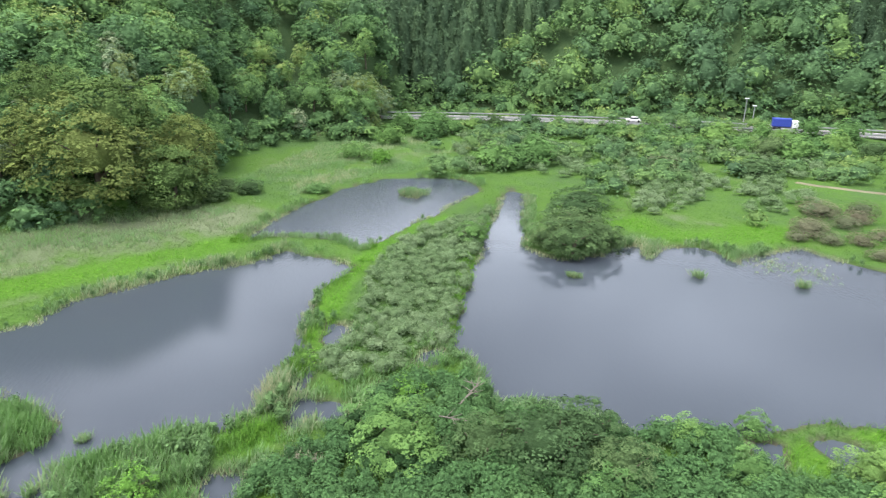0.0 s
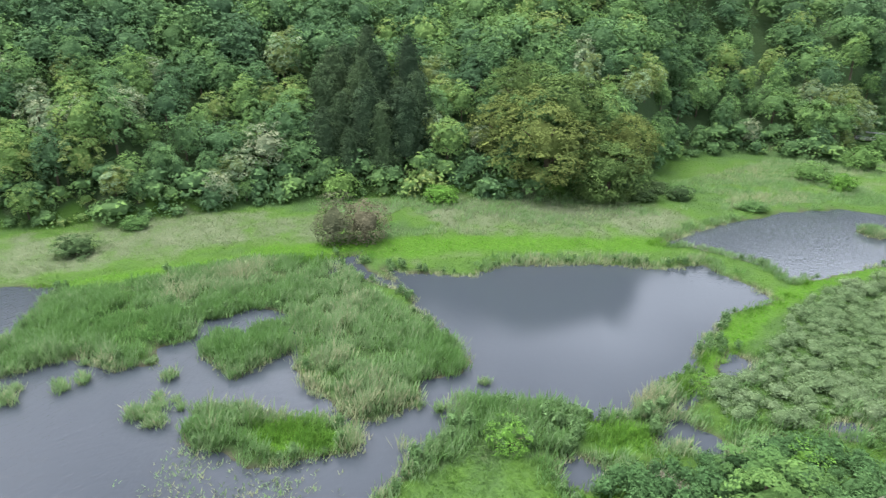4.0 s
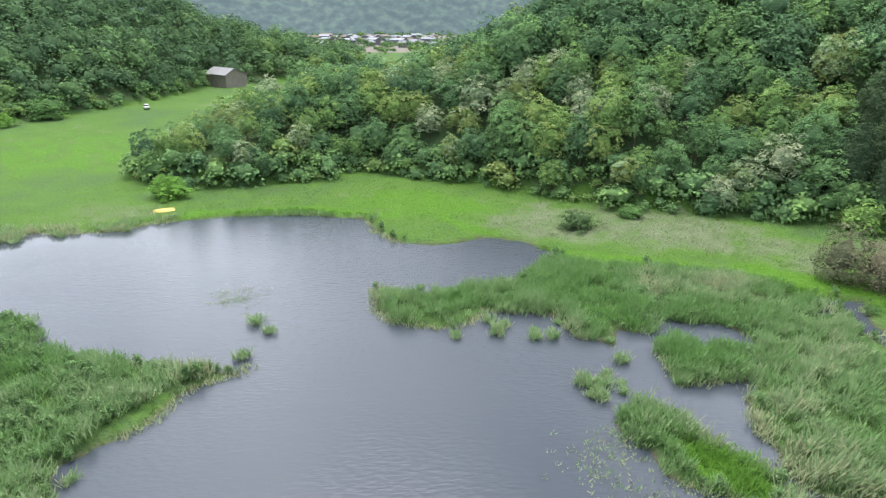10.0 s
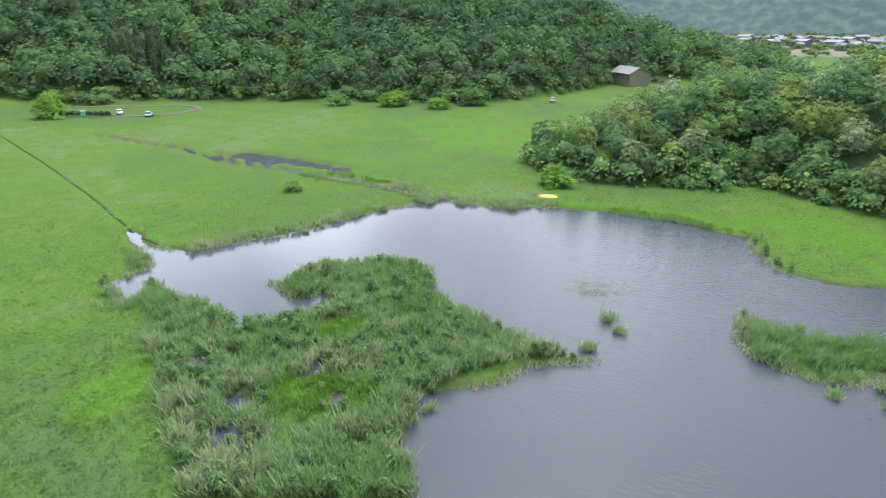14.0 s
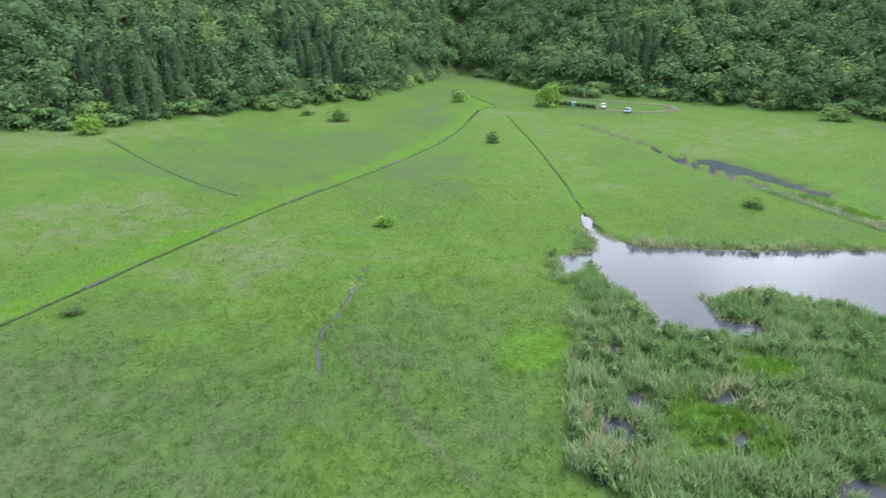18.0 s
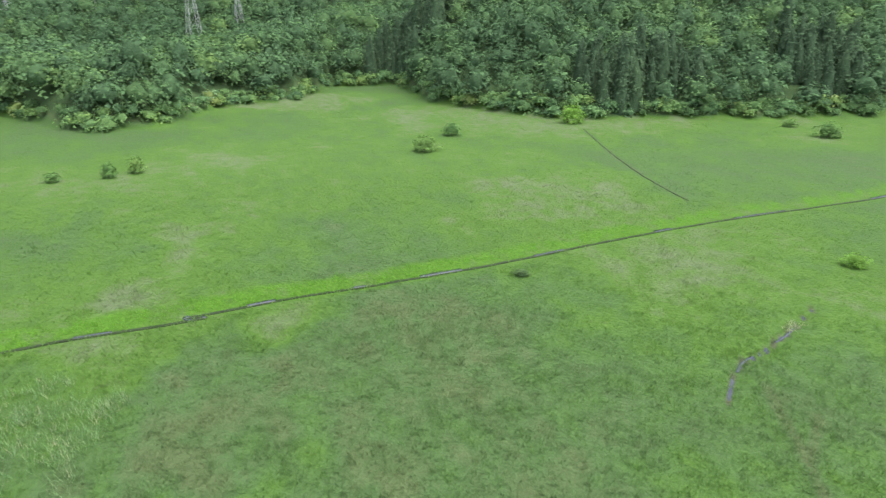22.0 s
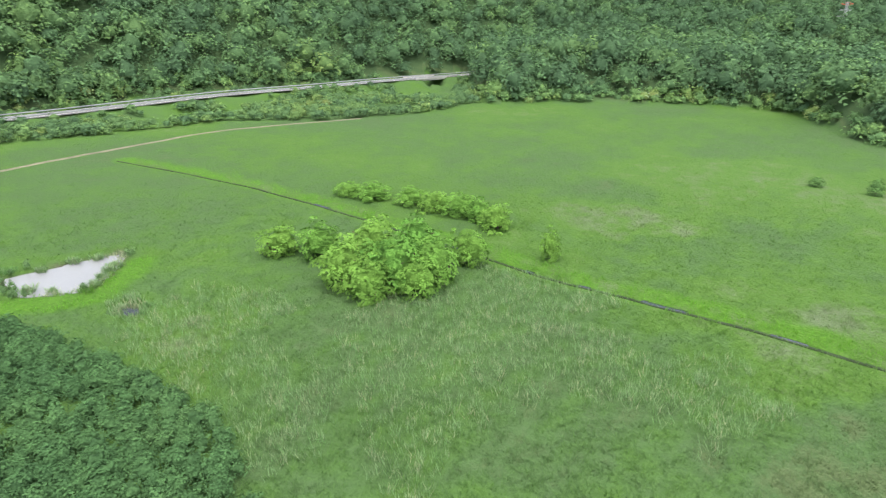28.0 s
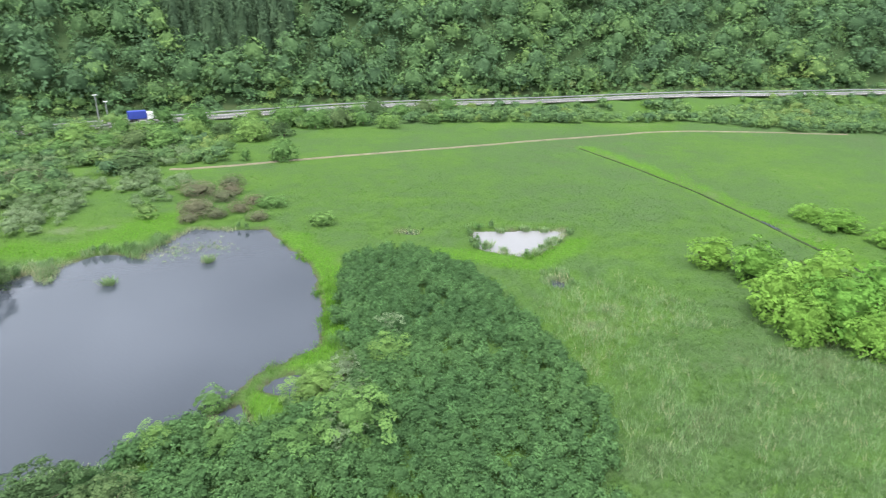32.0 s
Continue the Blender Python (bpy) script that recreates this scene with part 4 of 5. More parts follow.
def jitter_grid(rng, s, reach):
    n = int(reach / s)
    i, j = np.meshgrid(np.arange(-n, n + 1), np.arange(-n, n + 1))
    x, y = (i + 0.5 * (j % 2)) * s, j * s
    x, y = x.ravel() + rng.uniform(-0.36, 0.36, x.size) * s, y.ravel() + rng.uniform(-0.36, 0.36, x.size) * s
    return x, y


CEDAR_SPOTS = [(-88, 86, 12), (-33, 150, 13), (-8, 250, 30), (24, 262, 24), (24, -222, 13), (6, -232, 10), (-62, -234, 13), (-40, -262, 16), (126, -284, 22), (150, 205, 22), (-250, -60, 30), (-215, 60, 16),
               (-175, -235, 12)]


def is_cedar(x, y):
    m = np.zeros(x.shape, bool)
    for a, b, r in CEDAR_SPOTS:
        m |= np.hypot(x - a, y - b) < r
    return m


tx, ty = jitter_grid(rng, 5.0, 210)
f_, h_ = forest(tx, ty)
az_ = bearing(tx, ty)
r_ = np.hypot(tx, ty)
front = (f_ > 0.8) & (((az_ > 4) & (az_ < 112)))
near_sel = front & (f_ < 34) & ~((az_ > 68) & (r_ > 185))
mid_sel = front & (f_ >= 34) & (r_ < 205)
tz = ground_z(tx, ty)
ced = is_cedar(tx, ty)
order = np.argsort(f_[near_sel])
idx = np.flatnonzero(near_sel)[order]
near_idx = idx[:300]
rest = np.concatenate([idx[300:], np.flatnonzero(mid_sel)])
for n in near_idx:
    s = rng.uniform(0.7, 1.2) * (0.7 if f_[n] < 3 else 1.0) * (0.8 if az_[n] > 96 else 1.0)
    turn = rng.uniform(0, 6.28)
    if ced[n]:
        tree("cedar_tree", CEDAR[int(rng.integers(4))], tx[n], ty[n], tz[n], s * 0.95, turn, "dark green conical cedar on the wooded slope", "trees of the near wood")
    else:
        tree("broadleaf_tree", NEAR[int(rng.integers(12))], tx[n], ty[n], tz[n] - 0.9 * s, s, turn, "leafy green broadleaf tree at the wood's edge", "trees of the near wood", rng.uniform(0.9, 1.25))


def woods(name, label, xs, ys, zs, cedar, rng, sprays, per, spread, leaf, size, lo, leafage=None):
    """Woodland of many trees as one growth."""
    for tag, sel, mat in (("broadleaf", ~cedar, leafage or M_LEAF_FAR), ("cedar", cedar, M_NEEDLE_HAZE)):
        if not sel.any():
            continue
        forms = []
        for k in range(9):
            if tag == "cedar":
                forms.append(crown_np(rng, size * 0.62, size * 2.5, int(sprays * 1.1), per, spread * 0.8, leaf * 0.85, 0.3, 0.72, True, 6, 4))
            else:
                forms.append(crown_np(rng, size, size * rng.uniform(1.7, 2.1), sprays, per, spread, leaf, rng.uniform(0.6, 1.3), 0.58, False, 6, 4))
        vs, fs, ts, cs, off = [], [], [], [], 0
        for x, y, z in zip(xs[sel], ys[sel], zs[sel]):
            v, f, sh = forms[int(rng.integers(9))]
            cs.append(sh)
            a, s = rng.uniform(0, 6.28), rng.uniform(0.78, 1.3)
            ca, sa = math.cos(a) * s, math.sin(a) * s
            w = np.empty_like(v)
            w[:, 0], w[:, 1], w[:, 2] = v[:, 0] * ca - v[:, 1] * sa + x, v[:, 0] * sa + v[:, 1] * ca + y, v[:, 2] * s * rng.uniform(0.9, 1.2) + z + lo
            vs.append(w)
            fs.append(f + off)
            # tone shifted by valley side, putting haze and dimmer light into the colour
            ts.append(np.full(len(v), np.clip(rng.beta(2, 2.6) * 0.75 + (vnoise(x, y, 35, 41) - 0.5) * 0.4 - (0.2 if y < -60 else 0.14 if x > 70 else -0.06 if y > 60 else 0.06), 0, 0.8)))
            off += len(v)
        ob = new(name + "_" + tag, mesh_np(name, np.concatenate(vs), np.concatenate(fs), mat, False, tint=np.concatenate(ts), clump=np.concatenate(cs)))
        tagged(ob, label, "woodland", kind="stuff")


woods("slope_woods", "dense mixed green trees on the steep slope", tx[rest], ty[rest], tz[rest], ced[rest], rng, 64, 12, 1.05, 0.27, 4.6, -0.8, M_LEAF_SLOPE)
fx, fy = jitter_grid(rng, 7.8, 520)
ff, fh = forest(fx, fy)
fr, fa = np.hypot(fx, fy), bearing(fx, fy)
dA, dB, dC = (hill(tb, fa, fr + (fbm(fx, fy, 22, 2, 5) - 0.5) * 9, 1)[0] for tb in (HILL_A, HILL_B, HILL_C))
deep = np.where((fa > 205) & (fa < 268), 110, 95)
other = ((dA > 2.5) & (dA < 70) & (ff > 2.5)) | ((dB > 2.5) & (dB < deep)) | ((dC > 2.5) & (dC < 72)) | ((fa > 203) & (fa < 262) & (fr > 425))
other &= (fr > 150) & ~((fa > 4) & (fa < 112) & (fr < 205))
other &= line_d(ROAD, fx, fy) > 9
other &= ~((np.abs(fa - 267) < 3.4) & (fr < 318))
cx_, cy_ = jitter_grid(rng, 5.4, 330)
cf, ch = forest(cx_, cy_)
csel = is_cedar(cx_, cy_) & (cf > 2) & (np.hypot(cx_, cy_) > 200) & (line_d(ROAD, cx_, cy_) > 9)
other &= ~is_cedar(fx, fy)
other &= (ground_z(fx, fy) - H) / fr < 0.075
fx, fy = np.concatenate([fx[other], cx_[csel]]), np.concatenate([fy[other], cy_[csel]])
fz = ground_z(fx, fy)
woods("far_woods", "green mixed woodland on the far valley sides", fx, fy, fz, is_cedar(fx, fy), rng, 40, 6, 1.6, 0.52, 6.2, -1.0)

# ---- road ----
def ribbon(name, line, half, zf, mat, label, category, thick=0.25):
    p = np.array(line, float)
    t = np.linspace(0, len(p) - 1, (len(p) - 1) * 8 + 1)
    pts = []
    for s in t:
        i = min(int(s), len(p) - 2)
        u = s - i
        a, b, c, d = p[max(i - 1, 0)], p[i], p[i + 1], p[min(i + 2, len(p) - 1)]
        pts.append(0.5 * (2 * b + (c - a) * u + (2 * a - 5 * b + 4 * c - d) * u * u + (3 * b - a - 3 * c + d) * u ** 3))
    pts = np.array(pts)
    g = np.gradient(pts, axis=0)
    nrm = np.stack([-g[:, 1], g[:, 0]], 1) / np.linalg.norm(g, axis=1)[:, None]
    z = zf(pts[:, 0], pts[:, 1])
    rows = [np.column_stack([pts + nrm * o, z + dz]) for o, dz in ((-half, -thick), (-half, 0), (half, 0), (half, -thick))]
    v = np.concatenate(rows)
    n = len(pts)
    f = np.array([(a * n + k, a * n + k + 1, (a + 1) * n + k + 1, (a + 1) * n + k) for a in range(3) for k in range(n - 1)])
    ob = new(name, mesh_np(name, v, f, mat))
    tagged(ob, label, category, kind="structure")
    return pts, nrm, z


road_pts, road_nrm, road_h = ribbon("road", ROAD, 4.0, lambda x, y: road_z(x, y) + 0.05, M_ASPHALT, "grey two-lane asphalt road on a low embankment", "road")


# ---- herbs and scrub ----
def clumps(name, label, category, x, y, z, forms, mat, rng, lo, hi):
    vs, fs, ts, cs, off = [], [], [], [], 0
    for px, py, pz in zip(x, y, z):
        v, f, sh = forms[int(rng.integers(len(forms)))]
        cs.append(sh)
        a, s = rng.uniform(0, 6.28), rng.uniform(lo, hi)
        ca, sa = math.cos(a) * s, math.sin(a) * s
        w = np.empty_like(v)
        w[:, 0], w[:, 1], w[:, 2] = v[:, 0] * ca - v[:, 1] * sa + px, v[:, 0] * sa + v[:, 1] * ca + py, v[:, 2] * s + pz
        vs.append(w)
        fs.append(f + off)
        ts.append(np.full(len(v), np.clip(vnoise(px, py, 6, 77) * 0.5 + rng.uniform(0, 0.35), 0, 0.82)))
        off += len(v)
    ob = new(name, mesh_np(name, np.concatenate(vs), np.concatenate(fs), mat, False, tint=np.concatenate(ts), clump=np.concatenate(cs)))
    return tagged(ob, label, category, kind="stuff")


rng = np.random.default_rng(21)
scrub_forms = [crown_np(rng, 1.9, 3.0, 19, 6, 0.72, 0.22, 0.8, 0.7, False, 6, 3) for k in range(8)]
herb_forms = [crown_np(rng, 0.85, 1.8, 18, 10, 0.34, 0.088, 0.5, 0.66, False, 6, 3) for k in range(8)]
x, y = in_box(rng, KNOT, 1.35)
x2, y2 = in_box(rng, HERBS, 1.35)
SHORE = [(-9, 27), (31, 26), (34, 31), (24, 33), (14, 34.5), (6, 34), (-6, 34)]
x3, y3 = in_box(rng, SHORE, 1.1)
x4, y4 = in_box(rng, [(-14, 33), (-9, 39), (-4, 47), (2, 47), (6, 42), (14, 40), (13, 33), (-8, 29)], 1.2)
x, y = np.concatenate([x, x2, x3, x4]), np.concatenate([y, y2, y3, y4])
ok = (water_d(x, y) > 0.2) & (np.hypot(x, y) > 24)
clumps("tall_herbs", "dense dark green stand of waist-high leafy herbs", "herbs", x[ok], y[ok], ground_z(x[ok], y[ok]) - 0.1, herb_forms, M_HERB, rng, 0.8, 1.3)
mound_forms = [crown_np(rng, 0.85, rng.uniform(0.9, 1.4), 24, 10, 0.34, 0.055, 0.25, 0.6, False, 6, 3) for k in range(10)]
x, y = in_box(rng, DIKE, 1.3)
ok = water_d(x, y) > 0.4
clumps("mugwort_mounds", "rounded grey-green herb mounds on the dike", "herbs", x[ok], y[ok], ground_z(x[ok], y[ok]) - 0.05, mound_forms, M_GREY, rng, 0.35, 1.5)
x, y = in_box(rng, ROUGH, 0.2)
ok = (water_d(x, y) > 0.6) & (fbm(x, y, 12, 2, 81) > 0.4)
clumps("rough_tufts", "rough grey-green tussocks behind the pond", "herbs", x[ok], y[ok], ground_z(x[ok], y[ok]) - 0.05, mound_forms, M_GREY, rng, 1.0, 2.2)
BANK = [(-58, 62), (-44, 80), (-32, 92), (-26, 108), (-14, 126), (6, 130), (2, 172), (-30, 160), (-40, 122), (-75, 95), (-84, 66)]
x, y = in_box(rng, BANK, 2.0)
ok = (water_d(x, y) > 2) & (forest(x, y)[0] < 1) & (fresh(x, y) < 0.5) & (fbm(x, y, 6, 3, 88) > 0.4)
x, y = x[ok], y[ok]
ob = new("bank_grass", blades("bank_grass", x, y, ground_z(x, y), np.clip(0.25 + 0.8 * fbm(x, y, 7, 3, 89), 0, 0.9), 0.4 + 0.8 * fbm(x, y, 3, 2, 90), 0.05, 7, rng, 0.5, 0.3, False, M_REED))
tagged(ob, "rough grey-green grass on the bank before the wood", "grass", kind="stuff")
x, y = jitter_grid(rng, 2.0, 170)
ok = (forest(x, y)[0] > -1.2) & (forest(x, y)[0] < 4) & (bearing(x, y) > 4) & (bearing(x, y) < 112)
x, y = x[ok], y[ok]
clumps("foot_scrub", "low leafy scrub along the foot of the wooded slope", "scrub", x, y, ground_z(x, y) - 0.3, scrub_forms, M_LEAF_SLOPE, rng, 0.4, 0.95)
tall_forms = [crown_np(rng, 0.6, 1.9, 16, 9, 0.3, 0.1, 0.5, 0.6, False, 6, 3) for k in range(8)]
x, y = np.concatenate([np.stack(in_box(rng, poly, 0.5)) for poly in (REED_WEST, REED_NEAR)], 1)
ok = (water_d(x, y) > 0.1) & (fbm(x, y, 7, 3, 86) > 0.46) & (fresh(x, y) < 0.4)
x2, y2 = scatter(rng, 28, 95, 0.55)
d2 = water_d(x2, y2)
ok2 = (line_d(CREEK, x2, y2) > 4) & (d2 > 0.0) & (d2 < 1.3) & (fbm(x2, y2, 10, 2, 61) > 0.4)
clumps("edge_tussocks", "rounded leafy reed tussocks at the water's edge", "reeds", x2[ok2], y2[ok2], np.maximum(ground_z(x2[ok2], y2[ok2]), 0) - 0.1, tall_forms, M_MARSH, rng, 0.35, 0.9)
clumps("marsh_herbs", "knee-high grey-green leafy marsh plants among the reeds", "herbs", x[ok], y[ok], ground_z(x[ok], y[ok]) - 0.1, tall_forms, M_MARSH, rng, 0.5, 1.15)
# wooded edge and road bank scrub
x, y = jitter_grid(rng, 3.0, 330)
f, h = forest(x, y)
rd = line_d(ROAD, x, y)
az = bearing(x, y)
edge = (f > -0.8) & (f < np.where(az > 255, 10.0, 6.0)) & (np.hypot(x, y) > 90) & (rd > 9)
rim = np.interp(az, [262, 268, 276, 284, 293, 302, 310, 320, 332, 342], [247, 217, 205, 208, 196, 192, 188, 184, 172, 168])
bank = (rd > 6.2) & (rd < 60) & (f < 4) & (((az > 262) & (az < 342) & (np.hypot(x, y) > rim)) | (rd < 16)) & (fbm(x, y, 18, 2, 83) > 0.3)
rough = inside(ROUGH, x, y, 6) & (fbm(x, y, 11, 2, 85) > 0.5)
ok = (edge | bank | rough) & ~((np.abs(az - 267) < 2.6) & (np.hypot(x, y) > 255) & (np.hypot(x, y) < 320))
keep = rng.uniform(0, 1, ok.sum()) < np.where(bank[ok], 0.85, np.where(rough[ok], 0.5, 0.95))
x, y = x[ok][keep], y[ok][keep]
front = (f[ok][keep] > -0.8) & ~bank[ok][keep] & ~rough[ok][keep]
clumps("edge_saplings", "young leafy trees crowding the foot of the wood", "saplings", x[front], y[front], ground_z(x[front], y[front]) - 0.3, scrub_forms, M_LEAF_SLOPE, rng, 1.0, 2.0)
x, y = x[~front], y[~front]
clumps("edge_scrub", "green scrub along the wood's edge and the road bank", "scrub", x, y, ground_z(x, y) - 0.2, scrub_forms, M_LEAF_FAR, rng, 0.7, 1.6)


# ---- ditch through the meadow ----
# strips laid on the ground; wet earth with the ditch's shade in its colour
M_BANK = plain("wet ditch earth with its shade", (0.020, 0.034, 0.012), 0.9, 0.3, 2)
ditch_pts, ditch_nrm, ditch_h = ribbon("ditch", DITCH, 0.26, lambda x, y: ground_z(x, y) + 0.07, M_BANK, "narrow dark ditch cut through the meadow", "ditch", 0.3)
for k in range(10, len(ditch_pts) - 12, 7):
    seg = [tuple(ditch_pts[k + q] - ditch_nrm[k + q] * 0.3) for q in range(2 + k % 3)]
    ribbon("ditch_water", seg, 0.2 + 0.12 * (k % 2), lambda x, y: ground_z(x, y) + 0.09, M_WATER, "strip of standing water in the ditch", "water", 0.2)
for line, first in ((CREEK, 3), (SIDE_DITCH, 6)):
    fine = [tuple(np.array(a) + (np.array(b) - np.array(a)) * t) for a, b in zip(line, line[1:]) for t in (0, 0.25, 0.5, 0.75)]
    for k in range(first, len(fine) - 3, 4):
        ribbon("creek_water", fine[k:k + 2 + k % 2], 0.13, lambda x, y: np.maximum(ground_z(x, y), 0) + 0.1, M_WATER, "thin glint of open water in the grass", "water", 0.2)
ribbon("side_ditch", SIDE_DITCH, 0.22, lambda x, y: ground_z(x, y) + 0.06, M_BANK, "narrow overgrown side ditch", "ditch", 0.3)
ribbon("cross_ditch", CROSS_DITCH, 0.14, lambda x, y: ground_z(x, y) + 0.06, M_BANK, "shallow dry ditch across the meadow", "ditch", 0.3)

# pale base colour stands in for the bright sky mirrored in the puddle
M_SKY_PUDDLE = plain("puddle water with painted sky reflection", (0.20, 0.205, 0.21), 0.12, 0.06, 0.6, 0, 0)
pv = np.array([(px, py, 0.012) for px, py in PUDDLE_WHITE])
pv = np.concatenate([pv.mean(0)[None], (pv - pv.mean(0)) * np.array([1.15, 1.15, 1]) + pv.mean(0)])
n = len(PUDDLE_WHITE)
tagged(new("puddle", mesh_np("puddle", pv, np.array([(0, 1 + k, 1 + (k + 1) % n) for k in range(n)]), M_SKY_PUDDLE)), "shallow meadow puddle with the white sky reflection painted in", "water", kind="structure")

# ---- reed tufts standing in the water ----
TUFTS = [(-46.0, 18.6), (-45.2, 19.0), (-45.6, 17.8), (-44.6, 18.2), (-46.8, 19.9), (-44.0, 20.3), (-58.5, 11.2), (-56.7, 11.8), (-57.5, 12.8), (-55.8, 15.6), (-57.4, 18.4), (-52.9, 22.4), (-46.3, 17.5), (-45.3, 20.7), (-43.4, 18.2),
         (-67.9, 4.6), (-55.5, 7.3), (-60.5, -13.2), (-58.4, -11.7), (-53.4, -13.3), (-29.4, 33.0), (-27.4, 33.6), (-82.8, -57.3), (-90.4, -54.4),
         (-91.8, -52.4), (-91.8, -46.4), (-94.0, -38.0), (-67.9, -60.7), (-37.3, -21.9), (-39.3, -25.3), (-54.6, 15.3), (-54.5, 17.1), (-56.1, 11.7),
         (-43.8, 17.5), (-49.4, 22.2), (-45.0, 26.2), (-83.0, -57.0), (-90.1, -51.9), (-92.8, -47.3), (-27.0, 39.3), (16.8, 71.9), (32.3, 72.1),
         (43.7, 69.1), (16.2, 72.2), (70.4, 36.5), (72, 36.2), (74.5, 36.4), (76.4, 36.2), (78.4, 36.4), (81.2, 39.4), (79.8, 41.8), (76.8, 44.6), (70.2, 40), (70.2, 43)]
tuft_me = []
for k in range(4):
    n = 16
    tuft_me.append(blades("reed_tuft", rng.normal(0, 0.28, n), rng.normal(0, 0.28, n), np.full(n, -0.1), 0.55 + rng.uniform(-0.1, 0.3, n), np.full(n, 0.8), 0.04, 8, rng, 0.5, 0.14, True, M_REED))
for k, (x, y) in enumerate(TUFTS):
    o = new("reed_tuft", tuft_me[k % 4])
    s = rng.uniform(0.7, 1.3)
    o.matrix_world = Matrix.LocRotScale((x, y, 0), Euler((0, 0, rng.uniform(0, 6.28))), (s, s, s))
    tagged(o, "small green reed tuft standing alone in the pond", "reed tuft", "reed tufts in the water")


# ---- single bushes and small trees ----
def forms_for(rng, mat, n, sprays, per, spread, leaf, flat=0.8, core=0.64):
    out = []
    for k in range(n):
        v, f, sh = crown_np(rng, 1.0, 2.0, sprays, per, spread, leaf, flat, core, low=0.7)
        out.append((mesh_np("crown", v, f, mat, False, clump=sh), trunk_mesh(rng, 1.1, 0.07, 0.55)))
    return out


KINDS = {"green": forms_for(rng, M_BUSH, 4, 44, 26, 0.26, 0.06), "lime": forms_for(rng, M_LIME, 5, 64, 30, 0.21, 0.05, 1.0, 0.66), "olive": forms_for(rng, M_OLIVE, 3, 44, 26, 0.25, 0.055),
         "mauve": forms_for(rng, M_MAUVE, 2, 60, 50, 0.26, 0.03, 0.4, 0.5), "gold": forms_for(rng, M_GOLD, 3, 230, 44, 0.15, 0.024, 2.0, 0.5)}
FINE = {"pale": forms_for(rng, M_PALE, 2, 50, 34, 0.22, 0.04, 0.8, 0.4), "green": forms_for(rng, M_BUSH, 3, 60, 60, 0.2, 0.034, 1.4, 0.48), "olive": forms_for(rng, M_OLIVE, 3, 76, 50, 0.19, 0.03, 1.1, 0.52),
        "lime": forms_for(rng, M_LIME, 2, 34, 30, 0.26, 0.04, 1.0, 0.35)}


def bush(name, kind, x, y, w, h, label, category="bush", group="", fine=False):
    pair = (FINE if fine else KINDS)[kind]
    crown, trunk = pair[int(rng.integers(len(pair)))]
    e = new(name)
    z = float(ground_z(np.array([x]), np.array([y]))[0])
    e.matrix_world = Matrix.LocRotScale((x, y, max(z, 0.0) - 0.2 * h), Euler((0, 0, rng.uniform(0, 6.28))), (w / 2, w / 2, h / 1.72))
    for nm, me in (("trunk", trunk), ("crown", crown)):
        o = new(nm, me)
        o.parent = e
    return tagged(e, label, category, group)


for x, y, w, h in ((81, 15.5, 7, 3.4), (79, 10, 7, 4.4), (70, 6, 8, 5.2), (69, 0.5, 8.5, 5.6), (70, -4.5, 7.5, 5.0), (75, -9.5, 5.5, 4.4), (76, 3, 9, 5.6), (77, -3, 8, 5.2), (65.5, 3, 6.5, 4.2), (66, -2.5, 6, 4)):
    bush("lime_bush", "lime", x, y, w, h * 1.35, "bright lime-green bush in a dense clump on the meadow", "bush", "bushes of the near meadow clump")
for x, y, w, h in ((108, 3.5, 7, 3.6), (111, 8, 6, 3.0), (104, -3, 6, 3.6), (100, -7, 6.5, 4), (97, -11, 7, 4.6), (90, -15.5, 6.5, 4.6), (94, -13.5, 6, 4.2)):
    bush("lime_bush", "lime", x, y, w, h, "bright lime-green bush in a row across the meadow", "bush", "bushes of the far meadow row")
bush("sapling", "lime", 76.3, -20.5, 3.4, 5.4, "upright lime-green sapling alone by the ditch", "tree")
for x, y, w, h in ((57.6, -137.2, 7, 4.9), (59.4, -160.2, 6, 4.3), (-67, -147, 4.2, 3.6), (-90, -230, 7, 6.1), (104.9, -88.7, 3.6, 3.8), (103.6, -94.2, 4, 4.3), (112, -82, 3.5, 2.4)):
    bush("small_tree", "green", x, y, w, h, "small round green tree alone on the open meadow", "tree", "lone meadow trees")
bush("park_tree", "lime", -117, -208, 12, 10, "large light green tree beside the clipped hedge", "tree")
bush("bright_tree", "lime", 32.3, -194.2, 8, 7, "bright yellow-green tree before the dark wood", "tree")
for x, y, w, h in ((-37, -196, 8, 4.9), (-29, -212, 5, 3), (-188, -147, 11, 5), (-195.5, -127.4, 14, 6.5), (-197, -110, 10, 5.2), (-211, -103.5, 14, 8.7), (-84.5, -77.8, 4.5, 2.4)):
    bush("meadow_bush", "lime" if h > 5 and h < 7 else "green", x, y, w, h, "spreading light green bush at the meadow's edge", "bush", "bushes at the meadow's edge")
bush("pale_bush", "lime", -22.8, -88.8, 3.4, 2.2, "thin pale bush standing in the wet meadow", "bush")
bush("grey_bush", "olive", 16.6, -70.1, 2.6, 0.9, "low grey-green bush beside the ditch", "bush")
bush("toe_bush", "lime", -111.7, -36.8, 8, 4.6, "yellow-green bush at the foot of the spur", "bush")
bush("feathery_bush", "mauve", -65, 55.5, 8.5, 8.0, "reddish-brown feathery bush on the bank", "bush")
bush("feathery_bush", "mauve", -62, 59, 9, 7.6, "olive-brown feathery bush on the bank", "bush")
